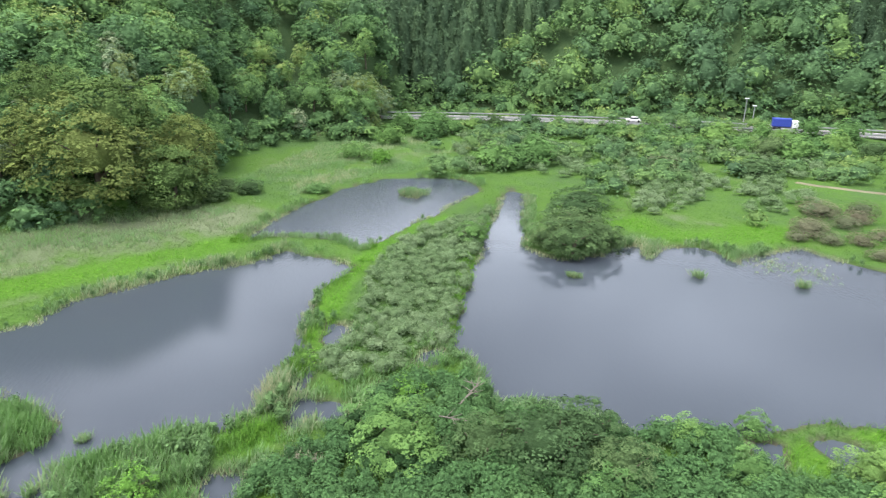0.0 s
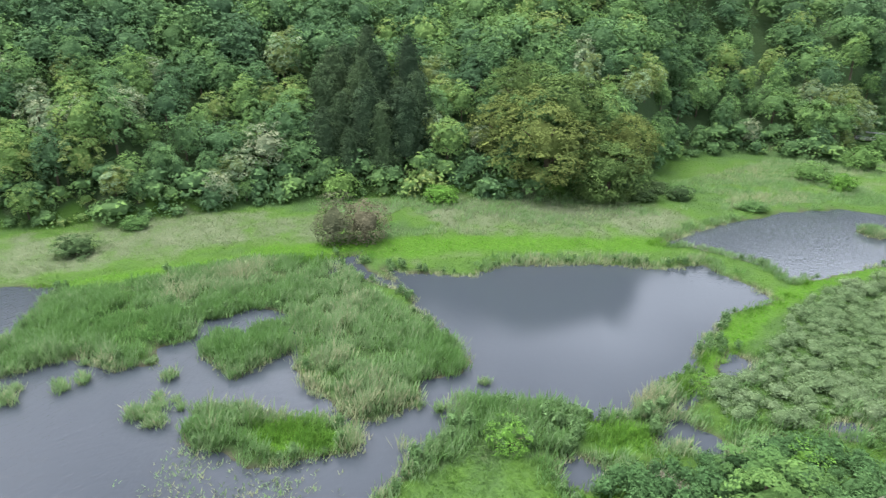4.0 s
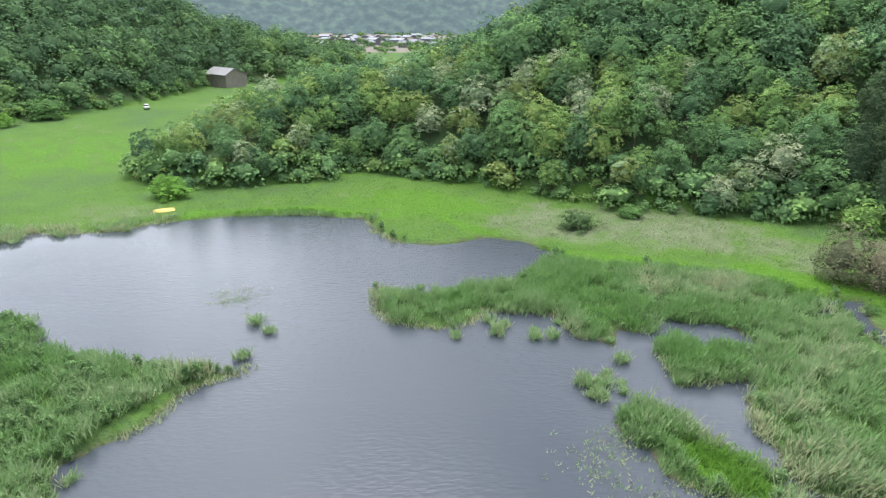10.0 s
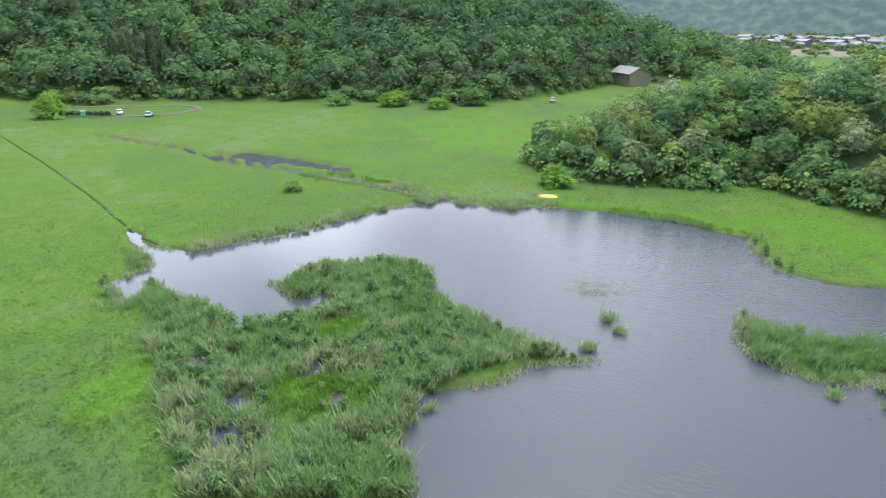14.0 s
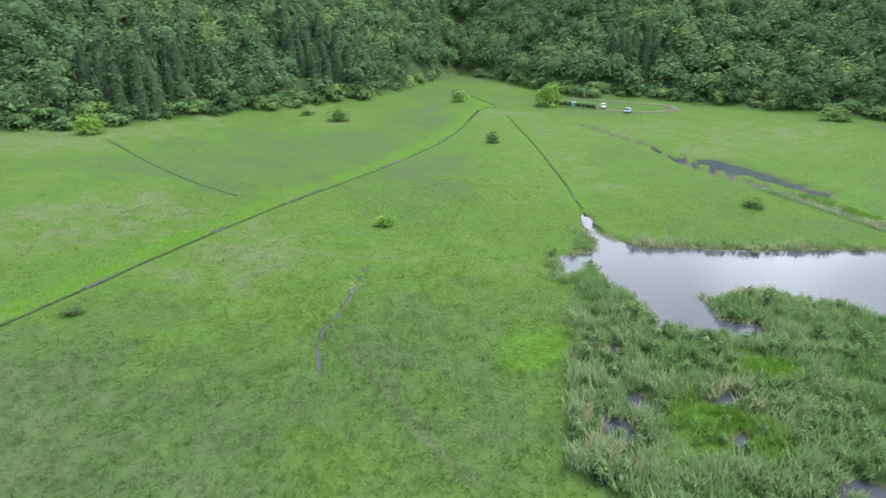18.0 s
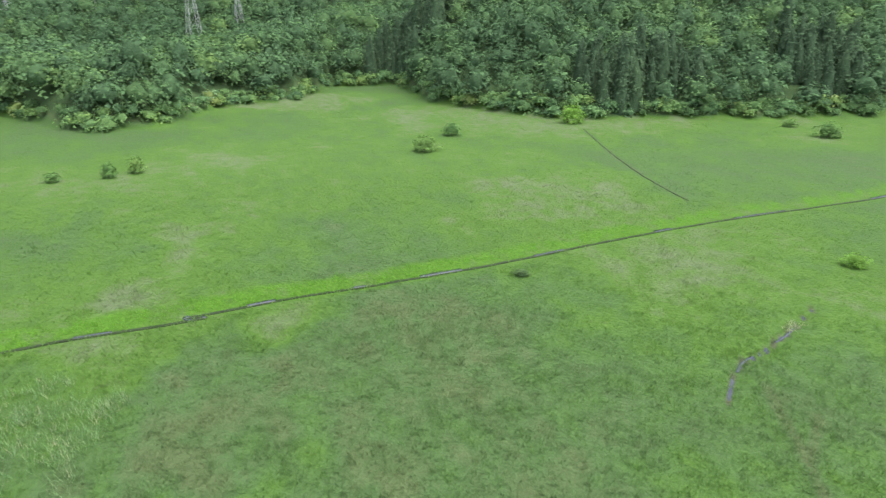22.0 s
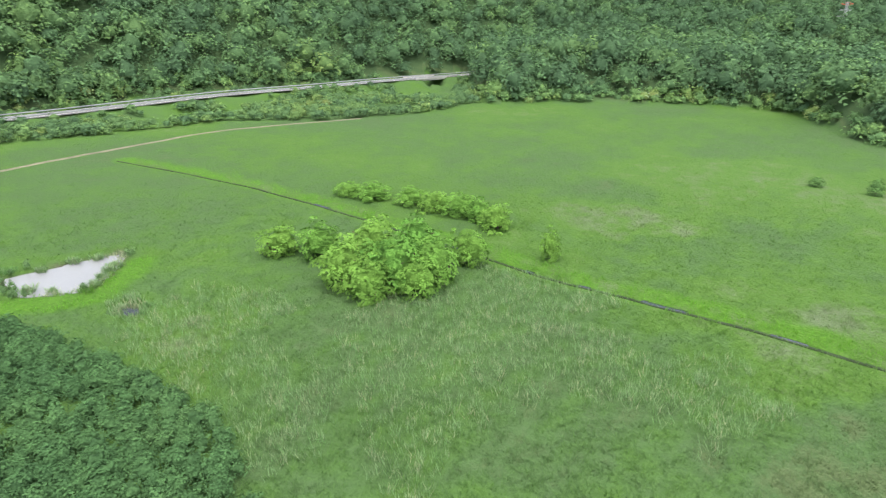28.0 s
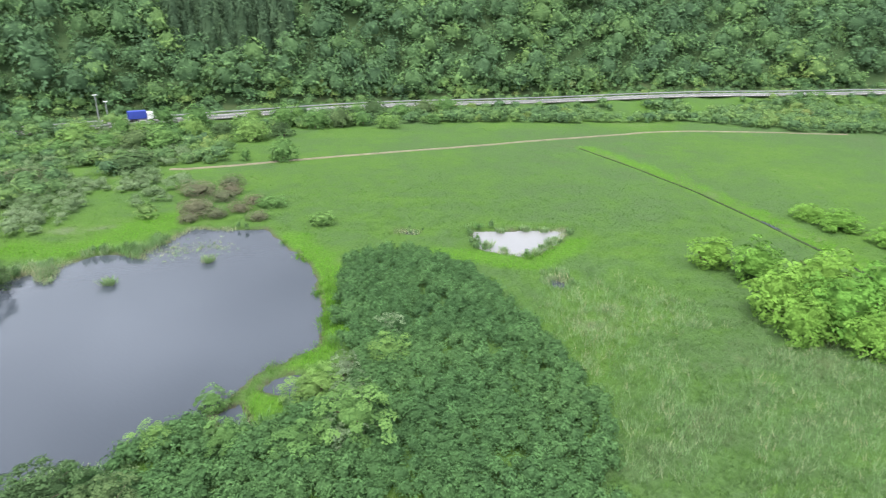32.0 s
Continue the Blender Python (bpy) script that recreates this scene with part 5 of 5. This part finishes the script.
for x, y, w, h in ((17.5, 80, 10, 5.4), (22.5, 82.5, 8, 5), (19, 87, 10, 5.6), (14.8, 83, 6.5, 4), (21, 95, 11, 5.5), (24, 103, 10, 4.6)):
    bush("willow_bush", "olive", x, y, w, h, "grey-olive willow bush hanging over the pond", "bush", "willows of the pond spit", True)
for x, y, w, h, k in ((10.7, 132.2, 11, 6.5, "green"), (16, 134, 10, 6, "green"), (21, 136, 11, 7.8, "green"), (65.7, 127.3, 13, 4.4, "olive"), (81.7, 141.8, 11, 6.2, "green"),
                      (88, 146, 11, 5.5, "green"), (-13.5, 136, 5.5, 4.4, "lime"), (-19.9, 142, 9, 4.6, "green"), (-13.5, 159.8, 9, 6, "green"), (-39.8, 105.4, 7, 3.4, "olive"),
                      (-35, 110, 6, 3.2, "olive"), (-23, 111.5, 6, 1.8, "green"), (47, 132, 10, 3.2, "mauve"), (62.6, 98.9, 9, 2.8, "mauve"), (63.7, 68.8, 5, 2.2, "green"),
                      (90.1, 108.8, 7, 6, "green"), (85.3, 115.3, 2.6, 3.4, "green"), (65.2, 82.5, 6, 2, "green"), (54.7, 88.5, 7, 3.2, "mauve"), (-66.6, 81.6, 7, 3.8, "lime"),
                      (-81.5, 71.9, 8, 6, "green"), (-92.6, 40.3, 5, 2.4, "green"), (-88, 30, 7, 3.2, "olive"), (-40.3, 112.8, 6, 2.8, "olive")):
    bush("bank_bush", k, x, y, w, h, {"green": "rounded green bush on the rough bank", "olive": "grey-green bush with pale leaves on the bank", "lime": "small bright yellow-green tree on the bank",
                                     "mauve": "low brownish bush on the rough bank"}[k], "bush", "bushes of the rough banks")
for x, y, w, h in ((62.6, 92, 6, 2.2), (60, 84, 5, 2.0), (56, 84.5, 5, 1.8), (52, 86, 4.5, 1.6), (66, 94, 5.5, 2.4), (59, 78, 4.5, 1.6), (70, 100, 6, 2.4), (57, 91, 5, 2.0), (64.5, 86, 4.5, 1.8)):
    bush("brush", "mauve", x, y, w, h, "low grey-brown brush on the pond's rough shore", "bush", "brush of the pond shore")
# trees and bushes along the near side of the road
for k in range(0, len(road_pts) - 4, 1):
    for q in range(2):
        px, py = road_pts[k] + rng.normal(0, 2.0, 2)
        d2 = rng.uniform(8, 12) if q == 0 else rng.uniform(14, 30)
        side = -1 if np.hypot(*(road_pts[k] - road_nrm[k] * 5)) < np.hypot(*(road_pts[k] + road_nrm[k] * 5)) else 1
        px, py = px + side * road_nrm[k][0] * d2, py + side * road_nrm[k][1] * d2
        a = float(bearing(px, py))
        if not (a > 305 or a < 4):
            continue
        thick = a < 338
        if rng.uniform() > (0.9 if thick else 0.55):
            continue
        w = rng.uniform(6, 10) if thick else rng.uniform(4.5, 8)
        bush("roadside_bush", "olive" if rng.uniform() < 0.2 else "green", px, py, w, w * rng.uniform(0.6, 0.9), "rounded green bush on the slope below the road", "bush", "bushes below the road")
for x, y, w, h in ((30.5, 31.0, 4.4, 3.8), (26.5, 28.0, 4.0, 3.0), (33.5, 34.5, 3.4, 3.4), (42.5, 36.8, 3.6, 2.8)):
    bush("pale_leaf_bush", "pale", x, y, w, h, "open bush with pale grey-green leaf tops", "bush", "pale bushes of the herb field", True)
bush("dike_tree", "green", 4.6, 85.1, 6, 3.8, "small flat-topped green tree leaning over the dike", "tree", "", True)
for x, y, w, h, k in ((-3.0, 37.0, 7.5, 5.0, "green"), (-4.5, 40, 6, 4.0, "green"), (7.5, 36.5, 8.5, 5.2, "olive"), (10.5, 38.5, 7.5, 4.8, "olive"), (3.2, 37.5, 6, 4.2, "olive"), (12.5, 35, 6, 3.6, "olive"),
                      (-2.9, 44.5, 4.5, 2.2, "lime"), (-20.4, 33.0, 4.6, 2.6, "lime"), (-11.6, 50.7, 3.4, 1.8, "lime"), (11.3, 33.2, 4.5, 2.8, "green"), (29.4, 34.5, 5, 3.0, "green"), (28.2, 28.2, 7, 5.4, "green"),
                      (31, 35, 4.6, 3, "green"), (38, 33.3, 5, 3.2, "green"), (24, 30, 5, 3.0, "green"), (21.5, 35, 4, 2.6, "green"), (24.2, 40.5, 3, 2.2, "green"), (18.5, 39, 4, 2.4, "green")):
    bush("near_bush", k, x, y, w, h, {"green": "leafy green bush between the pools", "olive": "broad olive-green bush by the pond", "lime": "low bright lime-green sapling among the reeds"}[k],
         "bush", "bushes by the near pond shore", True)
for x, y, w, h in ((-55, 97, 20, 16.5), (-64.5, 98, 14, 13), (-46, 102, 15, 14), (-57, 106, 18, 17.5), (-67, 106, 14, 14), (-46, 110, 14, 14)):
    bush("chestnut_tree", "gold", x, y, w, h, "tall domed tree with yellowish flowering crown", "tree", "flowering trees of the near wood")
# plume grass
M_PLUME = plain("cream plumes", (0.25, 0.24, 0.18), 0.95, 0.15, 3, 0, 0)
for x, y, s in ((-10.2, 36.2, 1.4), (-8.6, 35.5, 1.1), (-22, 36.5, 0.9)):
    ob = new("plume_grass", blades("plume_grass", rng.normal(x, 0.3 * s, 50), rng.normal(y, 0.3 * s, 50), np.full(50, 0.2), np.full(50, 1.0), np.full(50, 0.95 * s), 0.045, 8, rng, 0.5, 0.12, False, M_PLUME))
    tagged(ob, "pale cream plume grass tuft among the herbs", "grass tuft", "plume grass tufts")

# ---- dead wood ----
M_DEAD = plain("bleached wood", (0.17, 0.155, 0.13), 0.9, 0.25, 8)


def dead_branch(x, y, z, s, label):
    e = new("dead_branch")
    e.matrix_world = pose(x, y, z, 0, 0, rng.uniform(0, 360))
    bm = bmesh.new()
    limb(bm, (0, 0, 0), (s, 0.2 * s, 0.45 * s), 0.035 * s, 0.02 * s)
    part("stem", bm, M_DEAD, e)
    for k in range(7):
        t, a = 0.25 + 0.1 * k, rng.uniform(0, 6.28)
        bm = bmesh.new()
        limb(bm, (s * t, 0.2 * s * t, 0.45 * s * t), (s * t + 0.45 * s * math.cos(a), 0.2 * s * t + 0.45 * s * math.sin(a), 0.45 * s * t + rng.uniform(0.05, 0.35) * s), 0.016 * s, 0.005 * s, 5)
        part("twig", bm, M_DEAD, e)
    tagged(e, label, "branch", "dead branches")


for x, y, z, s in ((0.2, 61.5, 0.4, 1.5), (1.5, 42.0, 1.6, 2.4), (2.0, 39.5, 1.8, 2.2), (3.2, 42.5, 1.4, 2.0), (-21.5, 38.8, 0.0, 1.2)):
    dead_branch(x, y, z, s, "bleached bare dead branch lying among the bushes")

# ---- boat ----
M_YELLOW = plain("yellow boat paint", (0.75, 0.55, 0.16), 0.5, 0.12, 2)
e = new("rowing_boat")
e.matrix_world = pose(-102.8, -35.1, 0.3, 0, 0, -71)
bm = bmesh.new()
sec = [(-1.6, 0.35, 0.35), (-0.9, 0.62, 0.5), (0, 0.7, 0.55), (0.9, 0.6, 0.52), (1.7, 0.06, 0.42)]
prev = None
for sxx, wd, ht in sec:
    ring = [bm.verts.new((sxx, wd * math.cos(math.pi * k / 8), ht * math.sin(math.pi * k / 8))) for k in range(9)]
    if prev:
        for k in range(8):
            bm.faces.new((prev[k], prev[k + 1], ring[k + 1], ring[k]))
    else:
        bm.faces.new(ring)
    prev = ring
part("hull", bm, M_YELLOW, e)
bm = bmesh.new()
box(bm, 0, 0, 0.57, 3.0, 0.08, 0.08, 0.02)
part("keel", bm, M_YELLOW, e)
tagged(e, "upturned yellow rowing boat on the pond bank", "boat")

# ---- barn by the far meadow ----
M_ROOF = plain("grey roof sheets", (0.20, 0.205, 0.215), 0.6, 0.12, 1.5)
M_WALL = plain("weathered brown boards", (0.235, 0.21, 0.18), 0.9, 0.2, 2)
M_GLASS = plain("dark window glass", (0.05, 0.06, 0.07), 0.15, 0.1, 1, 0, 0)
M_WHITE = plain("white paint", (0.75, 0.75, 0.74), 0.5, 0.08, 1)


def house(x, y, turn, w, d, h, rise, wall, roof, label, name="house", windows=4, z=0.3):
    e = new(name)
    e.matrix_world = pose(x, y, z, 0, 0, turn)
    bm = bmesh.new()
    vs = [bm.verts.new(p) for p in ((-w / 2, -d / 2, -1), (w / 2, -d / 2, -1), (w / 2, d / 2, -1), (-w / 2, d / 2, -1), (-w / 2, -d / 2, h), (w / 2, -d / 2, h), (w / 2, d / 2, h), (-w / 2, d / 2, h),
                                    (-w / 2, d * 0.1, h + rise), (w / 2, d * 0.1, h + rise))]
    for f in ((0, 1, 5, 4), (2, 3, 7, 6), (1, 2, 6, 9, 5), (3, 0, 4, 8, 7), (3, 2, 1, 0)):
        bm.faces.new([vs[k] for k in f])
    part("wall", bm, wall, e)
    for side, y0 in ((-1, -d / 2), (1, d / 2)):
        bm = bmesh.new()
        o = 0.7
        top, foot = (0, d * 0.1, h + rise + 0.12), (0, y0 + side * o, h - 0.25)
        v = [bm.verts.new((sx2 * (w / 2 + o), p[1], p[2] + dz)) for dz in (0, 0.18) for p in (top, foot) for sx2 in (-1, 1)]
        for f in ((0, 1, 3, 2), (4, 6, 7, 5), (0, 4, 5, 1), (2, 3, 7, 6), (0, 2, 6, 4), (1, 5, 7, 3)):
            bm.faces.new([v[k] for k in f])
        bmesh.ops.recalc_face_normals(bm, faces=bm.faces)
        part("roof", bm, roof, e)
    for k in range(windows):
        bm = bmesh.new()
        box(bm, -w / 2 + (k + 0.5) * w / windows, -d / 2 - 0.02, h * 0.55, w / windows * 0.5, 0.08, h * 0.3, 0.01)
        part("window", bm, M_GLASS, e)
    return tagged(e, label, "house")


house(-316, -70, 78 + 180 - 35, 17, 11, 5.2, 2.6, M_WALL, M_ROOF, "weathered brown barn with a low grey roof beside the wood", "barn", 4, 1.0)
# ---- far town ----
town_walls = [plain("pale town wall", (0.17, 0.18, 0.19), 0.8, 0.1, 0.5), plain("cream town wall", (0.15, 0.15, 0.145), 0.8, 0.1, 0.5)]
town_roofs = [plain("blue-grey tiles", (0.15, 0.165, 0.19), 0.7, 0.1, 0.5), plain("pale sheet roof", (0.17, 0.185, 0.21), 0.6, 0.1, 0.5), plain("brown tiles", (0.14, 0.11, 0.10), 0.8, 0.1, 0.5)]
for k in range(64):
    a, r = radians(rng.uniform(84.5, 95)), rng.uniform(760, 1250)
    big = rng.uniform() < 0.25
    w, d, h = (rng.uniform(14, 24), rng.uniform(10, 14), rng.uniform(5, 7)) if big else (rng.uniform(7, 11), rng.uniform(6, 8), rng.uniform(3.5, 5))
    house(-r * math.sin(a), r * math.cos(a), rng.uniform(0, 180), w, d, h, 2.2, town_walls[k % 2], town_roofs[int(rng.integers(3))], "pale house of the distant town", "town_house", 3, 0.2)

a = np.radians(rng.uniform(82, 98, 260))
r = rng.uniform(600, 1450, 260)
clumps("town_trees", "rounded green trees between the distant town's houses", "trees", -r * np.sin(a), r * np.cos(a), np.zeros(260), scrub_forms, M_LEAF_FAR, rng, 1.6, 3.6)

# ---- cars, hedge and board on the parking place ----
M_TYRE = plain("tyre rubber", (0.03, 0.03, 0.03), 0.9, 0.1, 5)


def car(x, y, z, turn, paint, label, name="car"):
    e = new(name)
    e.matrix_world = pose(x, y, z, 0, 0, turn)
    bm = bmesh.new()
    box(bm, 0, 0, 0.62, 4.3, 1.7, 0.62, 0.14)
    part("body", bm, paint, e)
    bm = bmesh.new()
    box(bm, -0.2, 0, 1.18, 2.4, 1.5, 0.55, 0.2)
    part("cabin", bm, M_GLASS, e, "dark glazed cabin")
    bm = bmesh.new()
    box(bm, -0.2, 0, 1.47, 1.7, 1.34, 0.07, 0.03)
    part("roof", bm, paint, e)
    for wx in (-1.35, 1.35):
        for wy in (-0.8, 0.8):
            bm = bmesh.new()
            bmesh.ops.create_cone(bm, cap_ends=True, segments=16, radius1=0.32, radius2=0.32, depth=0.22, matrix=pose(wx, wy, 0.32, 90))
            part("wheel", bm, M_TYRE, e)
    return tagged(e, label, "car")


M_BLUE = plain("pale blue car paint", (0.35, 0.48, 0.62), 0.3, 0.05, 1)
car(-132.9, -196, 0.45, 60, M_WHITE, "white car parked beside the hedge")
car(-134.1, -183, 0.45, 40, M_BLUE, "pale blue car parked on the gravel bend")
car(-234, -80.5, 0.5, 20, plain("silver car paint", (0.5, 0.52, 0.54), 0.3, 0.05, 1, 0.5), "silver car parked at the far meadow's end")
car(55.0, 181.2, 3.06, 170, M_WHITE, "white car on the road")
e = new("hedge")
hv, hf, hs_ = crown_np(rng, 1.0, 2.2, 26, 9, 0.4, 0.16)
for k in range(9):
    o = new("hedge_bush", mesh_np("hedge_bush", hv, hf, M_NEEDLE, False, clump=hs_) if k == 0 else hedge_me)
    hedge_me = o.data
    o.parent = e
    o.location, o.scale = (1.9 * k, 0, 0), (1.15, 0.9, 1)
e.matrix_world = pose(-120.5, -208, 0.3, 0, 0, 118)
tagged(e, "long clipped dark green hedge", "hedge")
M_TEAL = plain("teal board paint", (0.10, 0.42, 0.36), 0.5, 0.1, 1)
e = new("notice_board")
e.matrix_world = pose(-122.5, -199.5, 0.3, 0, 0, 145)
for nm, m, args in (("post", M_STEEL, (-0.5, 0, 1.0, 0.1, 0.1, 2.2)), ("post", M_STEEL, (0.5, 0, 1.0, 0.1, 0.1, 2.2)), ("board", M_TEAL, (0, 0.08, 1.3, 1.4, 0.06, 1.3)), ("header", M_WHITE, (0, 0.08, 2.2, 1.5, 0.08, 0.5))):
    bm = bmesh.new()
    box(bm, *args, 0.01)
    part(nm, bm, m, e)
tagged(e, "teal and white notice board before the hedge", "sign")
ribbon("site_road", SITE_ROAD, 1.6, lambda x, y: ground_z(x, y) + 0.12, plain("gravel", (0.085, 0.09, 0.07), 0.95, 0.2, 4), "grey gravel lane round a lawn", "lane", 0.3)
ribbon("path", PATH, 0.8, lambda x, y: ground_z(x, y) + 0.05, plain("trodden earth", (0.16, 0.145, 0.10), 0.95, 0.25, 2), "trodden earth farm track along the meadow", "path", 0.3)

# ---- road furniture ----
for side, off in (("near", -4.3), ("far", 4.3)):
    e = tagged(new("guard_rail"), "galvanised steel guard rail along the road's %s side" % side, "guard rail")
    p = road_pts + road_nrm * off
    n = len(p)
    rows = [np.column_stack([p + road_nrm * o, road_h + dz]) for o, dz in ((0.03, 0.45), (-0.03, 0.52), (0.03, 0.62), (-0.03, 0.72), (0.03, 0.8))]
    o = new("rail", mesh_np("rail", np.concatenate(rows), np.array([(a * n + k, a * n + k + 1, (a + 1) * n + k + 1, (a + 1) * n + k) for a in range(4) for k in range(n - 1)]), M_STEEL))
    o.parent = e
    bm = bmesh.new()
    box(bm, 0, 0, 0.35, 0.12, 0.12, 0.9, 0.01)
    pm = bpy.data.meshes.new("post")
    bm.to_mesh(pm)
    bm.free()
    pm.materials.append(M_STEEL)
    for k in range(4, n - 8):
        o = new("post", pm)
        o.parent = e
        o.location = (*(p[k] + road_nrm[k] * 0.1), road_h[k])
M_LINE = plain("road paint", (0.7, 0.7, 0.68), 0.7, 0.1, 2)
for off in (-3.4, 3.4):
    p = road_pts + road_nrm * off
    n = len(p)
    o = new("edge_line", mesh_np("edge_line", np.concatenate([np.column_stack([p + road_nrm * q, road_h + 0.012]) for q in (-0.1, 0.1)]), np.array([(k, k + 1, n + k + 1, n + k) for k in range(n - 1)]), M_LINE))
    tagged(o, "white painted road edge line", "road marking", kind="structure")
e = tagged(new("bridge"), "concrete road bridge over the valley stream", "bridge")
e.matrix_world = pose(BRIDGE[0], BRIDGE[1], 0, 0, 0, -50)
for nm, args in (("abutment", (-9.2, 0, 2.2, 1.6, 8.6, 5.2)), ("abutment", (9.2, 0, 2.2, 1.6, 8.6, 5.2)), ("deck", (0, 0, 4.85, 19.5, 8.8, 0.7)), ("parapet", (0, -4.45, 5.5, 20, 0.25, 0.8)), ("parapet", (0, 4.45, 5.5, 20, 0.25, 0.8))):
    bm = bmesh.new()
    box(bm, *args, 0.04)
    part(nm, bm, M_CONCRETE, e)
# truck
M_TARP = plain("blue tarpaulin", (0.035, 0.06, 0.30), 0.6, 0.12, 1)
e = tagged(new("lorry"), "blue covered lorry on the road", "lorry")
e.matrix_world = pose(91.5, 168.2, road_z(91.5, 168.2) + 0.06, 0, 0, -20)
for nm, m, args in (("cargo_box", M_TARP, (-0.6, 0, 2.1, 4.6, 2.2, 2.1)), ("cab", M_WHITE, (2.6, 0, 1.6, 1.6, 2.1, 2.1)), ("chassis", M_STEEL, (0.2, 0, 0.75, 6.2, 1.2, 0.3)), ("windscreen", M_GLASS, (3.41, 0, 2.0, 0.06, 1.8, 0.8))):
    bm = bmesh.new()
    box(bm, *args, 0.08 if nm != "windscreen" else 0.01)
    part(nm, bm, m, e)
for wx in (-2.2, -1.1, 2.5):
    for wy in (-1.0, 1.0):
        bm = bmesh.new()
        bmesh.ops.create_cone(bm, cap_ends=True, segments=16, radius1=0.48, radius2=0.48, depth=0.3, matrix=pose(wx, wy, 0.48, 90))
        part("wheel", bm, M_TYRE, e)
# masts by the road
for x, y, h in ((84.5, 176.5, 8.5), (86.5, 175.5, 6.5)):
    e = tagged(new("road_mast"), "grey steel mast with a cabinet beside the road", "mast", "road masts")
    e.matrix_world = pose(x, y, float(ground_z(np.array([x]), np.array([y]))[0]) - 0.2)
    bm = bmesh.new()
    limb(bm, (0, 0, 0), (0, 0, h), 0.16, 0.1, 10)
    part("pole", bm, M_STEEL, e)
    bm = bmesh.new()
    box(bm, 0, 0, h, 1.1, 0.3, 0.25, 0.03)
    part("lamp_head", bm, M_WHITE, e)
    bm = bmesh.new()
    box(bm, 0.3, -0.3, 1.0, 0.6, 0.45, 1.3, 0.03)
    part("cabinet", bm, M_WHITE, e)


# ---- pylons ----
M_RED = plain("red mast paint", (0.5, 0.07, 0.05), 0.6, 0.1, 1)


def pylon(az, r, z, h, wide, top_red):
    e = tagged(new("pylon"), "grey steel lattice power pylon behind the wood" + (" with a red top" if top_red else ""), "pylon", "power pylons")
    e.matrix_world = pose(-r * math.sin(radians(az)), r * math.cos(radians(az)), z, 0, 0, az + 20)
    lv = [0, 0.18, 0.34, 0.48, 0.6, 0.7, 0.8, 0.9, 1.0]
    half = [wide * (1 - 0.82 * min(1, t * 1.25)) for t in lv]
    for sx2, sy2 in ((-1, -1), (1, -1), (1, 1), (-1, 1)):
        bm = bmesh.new()
        for a in range(8):
            limb(bm, (sx2 * half[a], sy2 * half[a], lv[a] * h), (sx2 * half[a + 1], sy2 * half[a + 1], lv[a + 1] * h), 0.16, 0.14, 4)
        part("leg", bm, M_STEEL, e)
    bm = bmesh.new()
    cs = ((-1, -1), (1, -1), (1, 1), (-1, 1))
    for a in range(8):
        for k in range(4):
            p, q = cs[k], cs[(k + 1) % 4]
            limb(bm, (p[0] * half[a], p[1] * half[a], lv[a] * h), (q[0] * half[a + 1], q[1] * half[a + 1], lv[a + 1] * h), 0.08, 0.08, 3)
            limb(bm, (q[0] * half[a], q[1] * half[a], lv[a] * h), (p[0] * half[a + 1], p[1] * half[a + 1], lv[a + 1] * h), 0.08, 0.08, 3)
    part("bracing", bm, M_STEEL, e)
    for k, t in enumerate((0.72, 0.84, 0.96)):
        bm = bmesh.new()
        for sgn in (-1, 1):
            limb(bm, (0, 0, t * h + 0.8), (sgn * (4.6 - k * 0.6), 0, t * h), 0.12, 0.08, 4)
            limb(bm, (0, 0, t * h - 0.6), (sgn * (4.6 - k * 0.6), 0, t * h), 0.12, 0.08, 4)
        part("arm", bm, M_RED if top_red and k == 2 else M_STEEL, e)


for args in ((234.3, 470, 14, 29, 2.6, True), (221.8, 420, 14, 52, 4.2, False), (218.2, 440, 14, 42, 3.4, False), (228.8, 480, 14, 44, 3.6, False), (235.6, 560, 16, 30, 2.4, False)):
    pylon(*args)

# ---- distant mountains, a plain backdrop with haze put in as glow ----
mb, n, l, b = material("mountain woods with haze glow", 1.0)
geo = n.new("ShaderNodeNewGeometry")
nz = n.new("ShaderNodeTexNoise")
nz.inputs["Scale"].default_value, nz.inputs["Detail"].default_value = 0.05, 10.0
l.new(geo.outputs["Position"], nz.inputs["Vector"])
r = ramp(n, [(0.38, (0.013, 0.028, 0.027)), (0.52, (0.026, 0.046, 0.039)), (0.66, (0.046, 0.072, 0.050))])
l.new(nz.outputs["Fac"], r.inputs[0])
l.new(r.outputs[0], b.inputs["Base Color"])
# faint blue emission over the woods stands in for the haze
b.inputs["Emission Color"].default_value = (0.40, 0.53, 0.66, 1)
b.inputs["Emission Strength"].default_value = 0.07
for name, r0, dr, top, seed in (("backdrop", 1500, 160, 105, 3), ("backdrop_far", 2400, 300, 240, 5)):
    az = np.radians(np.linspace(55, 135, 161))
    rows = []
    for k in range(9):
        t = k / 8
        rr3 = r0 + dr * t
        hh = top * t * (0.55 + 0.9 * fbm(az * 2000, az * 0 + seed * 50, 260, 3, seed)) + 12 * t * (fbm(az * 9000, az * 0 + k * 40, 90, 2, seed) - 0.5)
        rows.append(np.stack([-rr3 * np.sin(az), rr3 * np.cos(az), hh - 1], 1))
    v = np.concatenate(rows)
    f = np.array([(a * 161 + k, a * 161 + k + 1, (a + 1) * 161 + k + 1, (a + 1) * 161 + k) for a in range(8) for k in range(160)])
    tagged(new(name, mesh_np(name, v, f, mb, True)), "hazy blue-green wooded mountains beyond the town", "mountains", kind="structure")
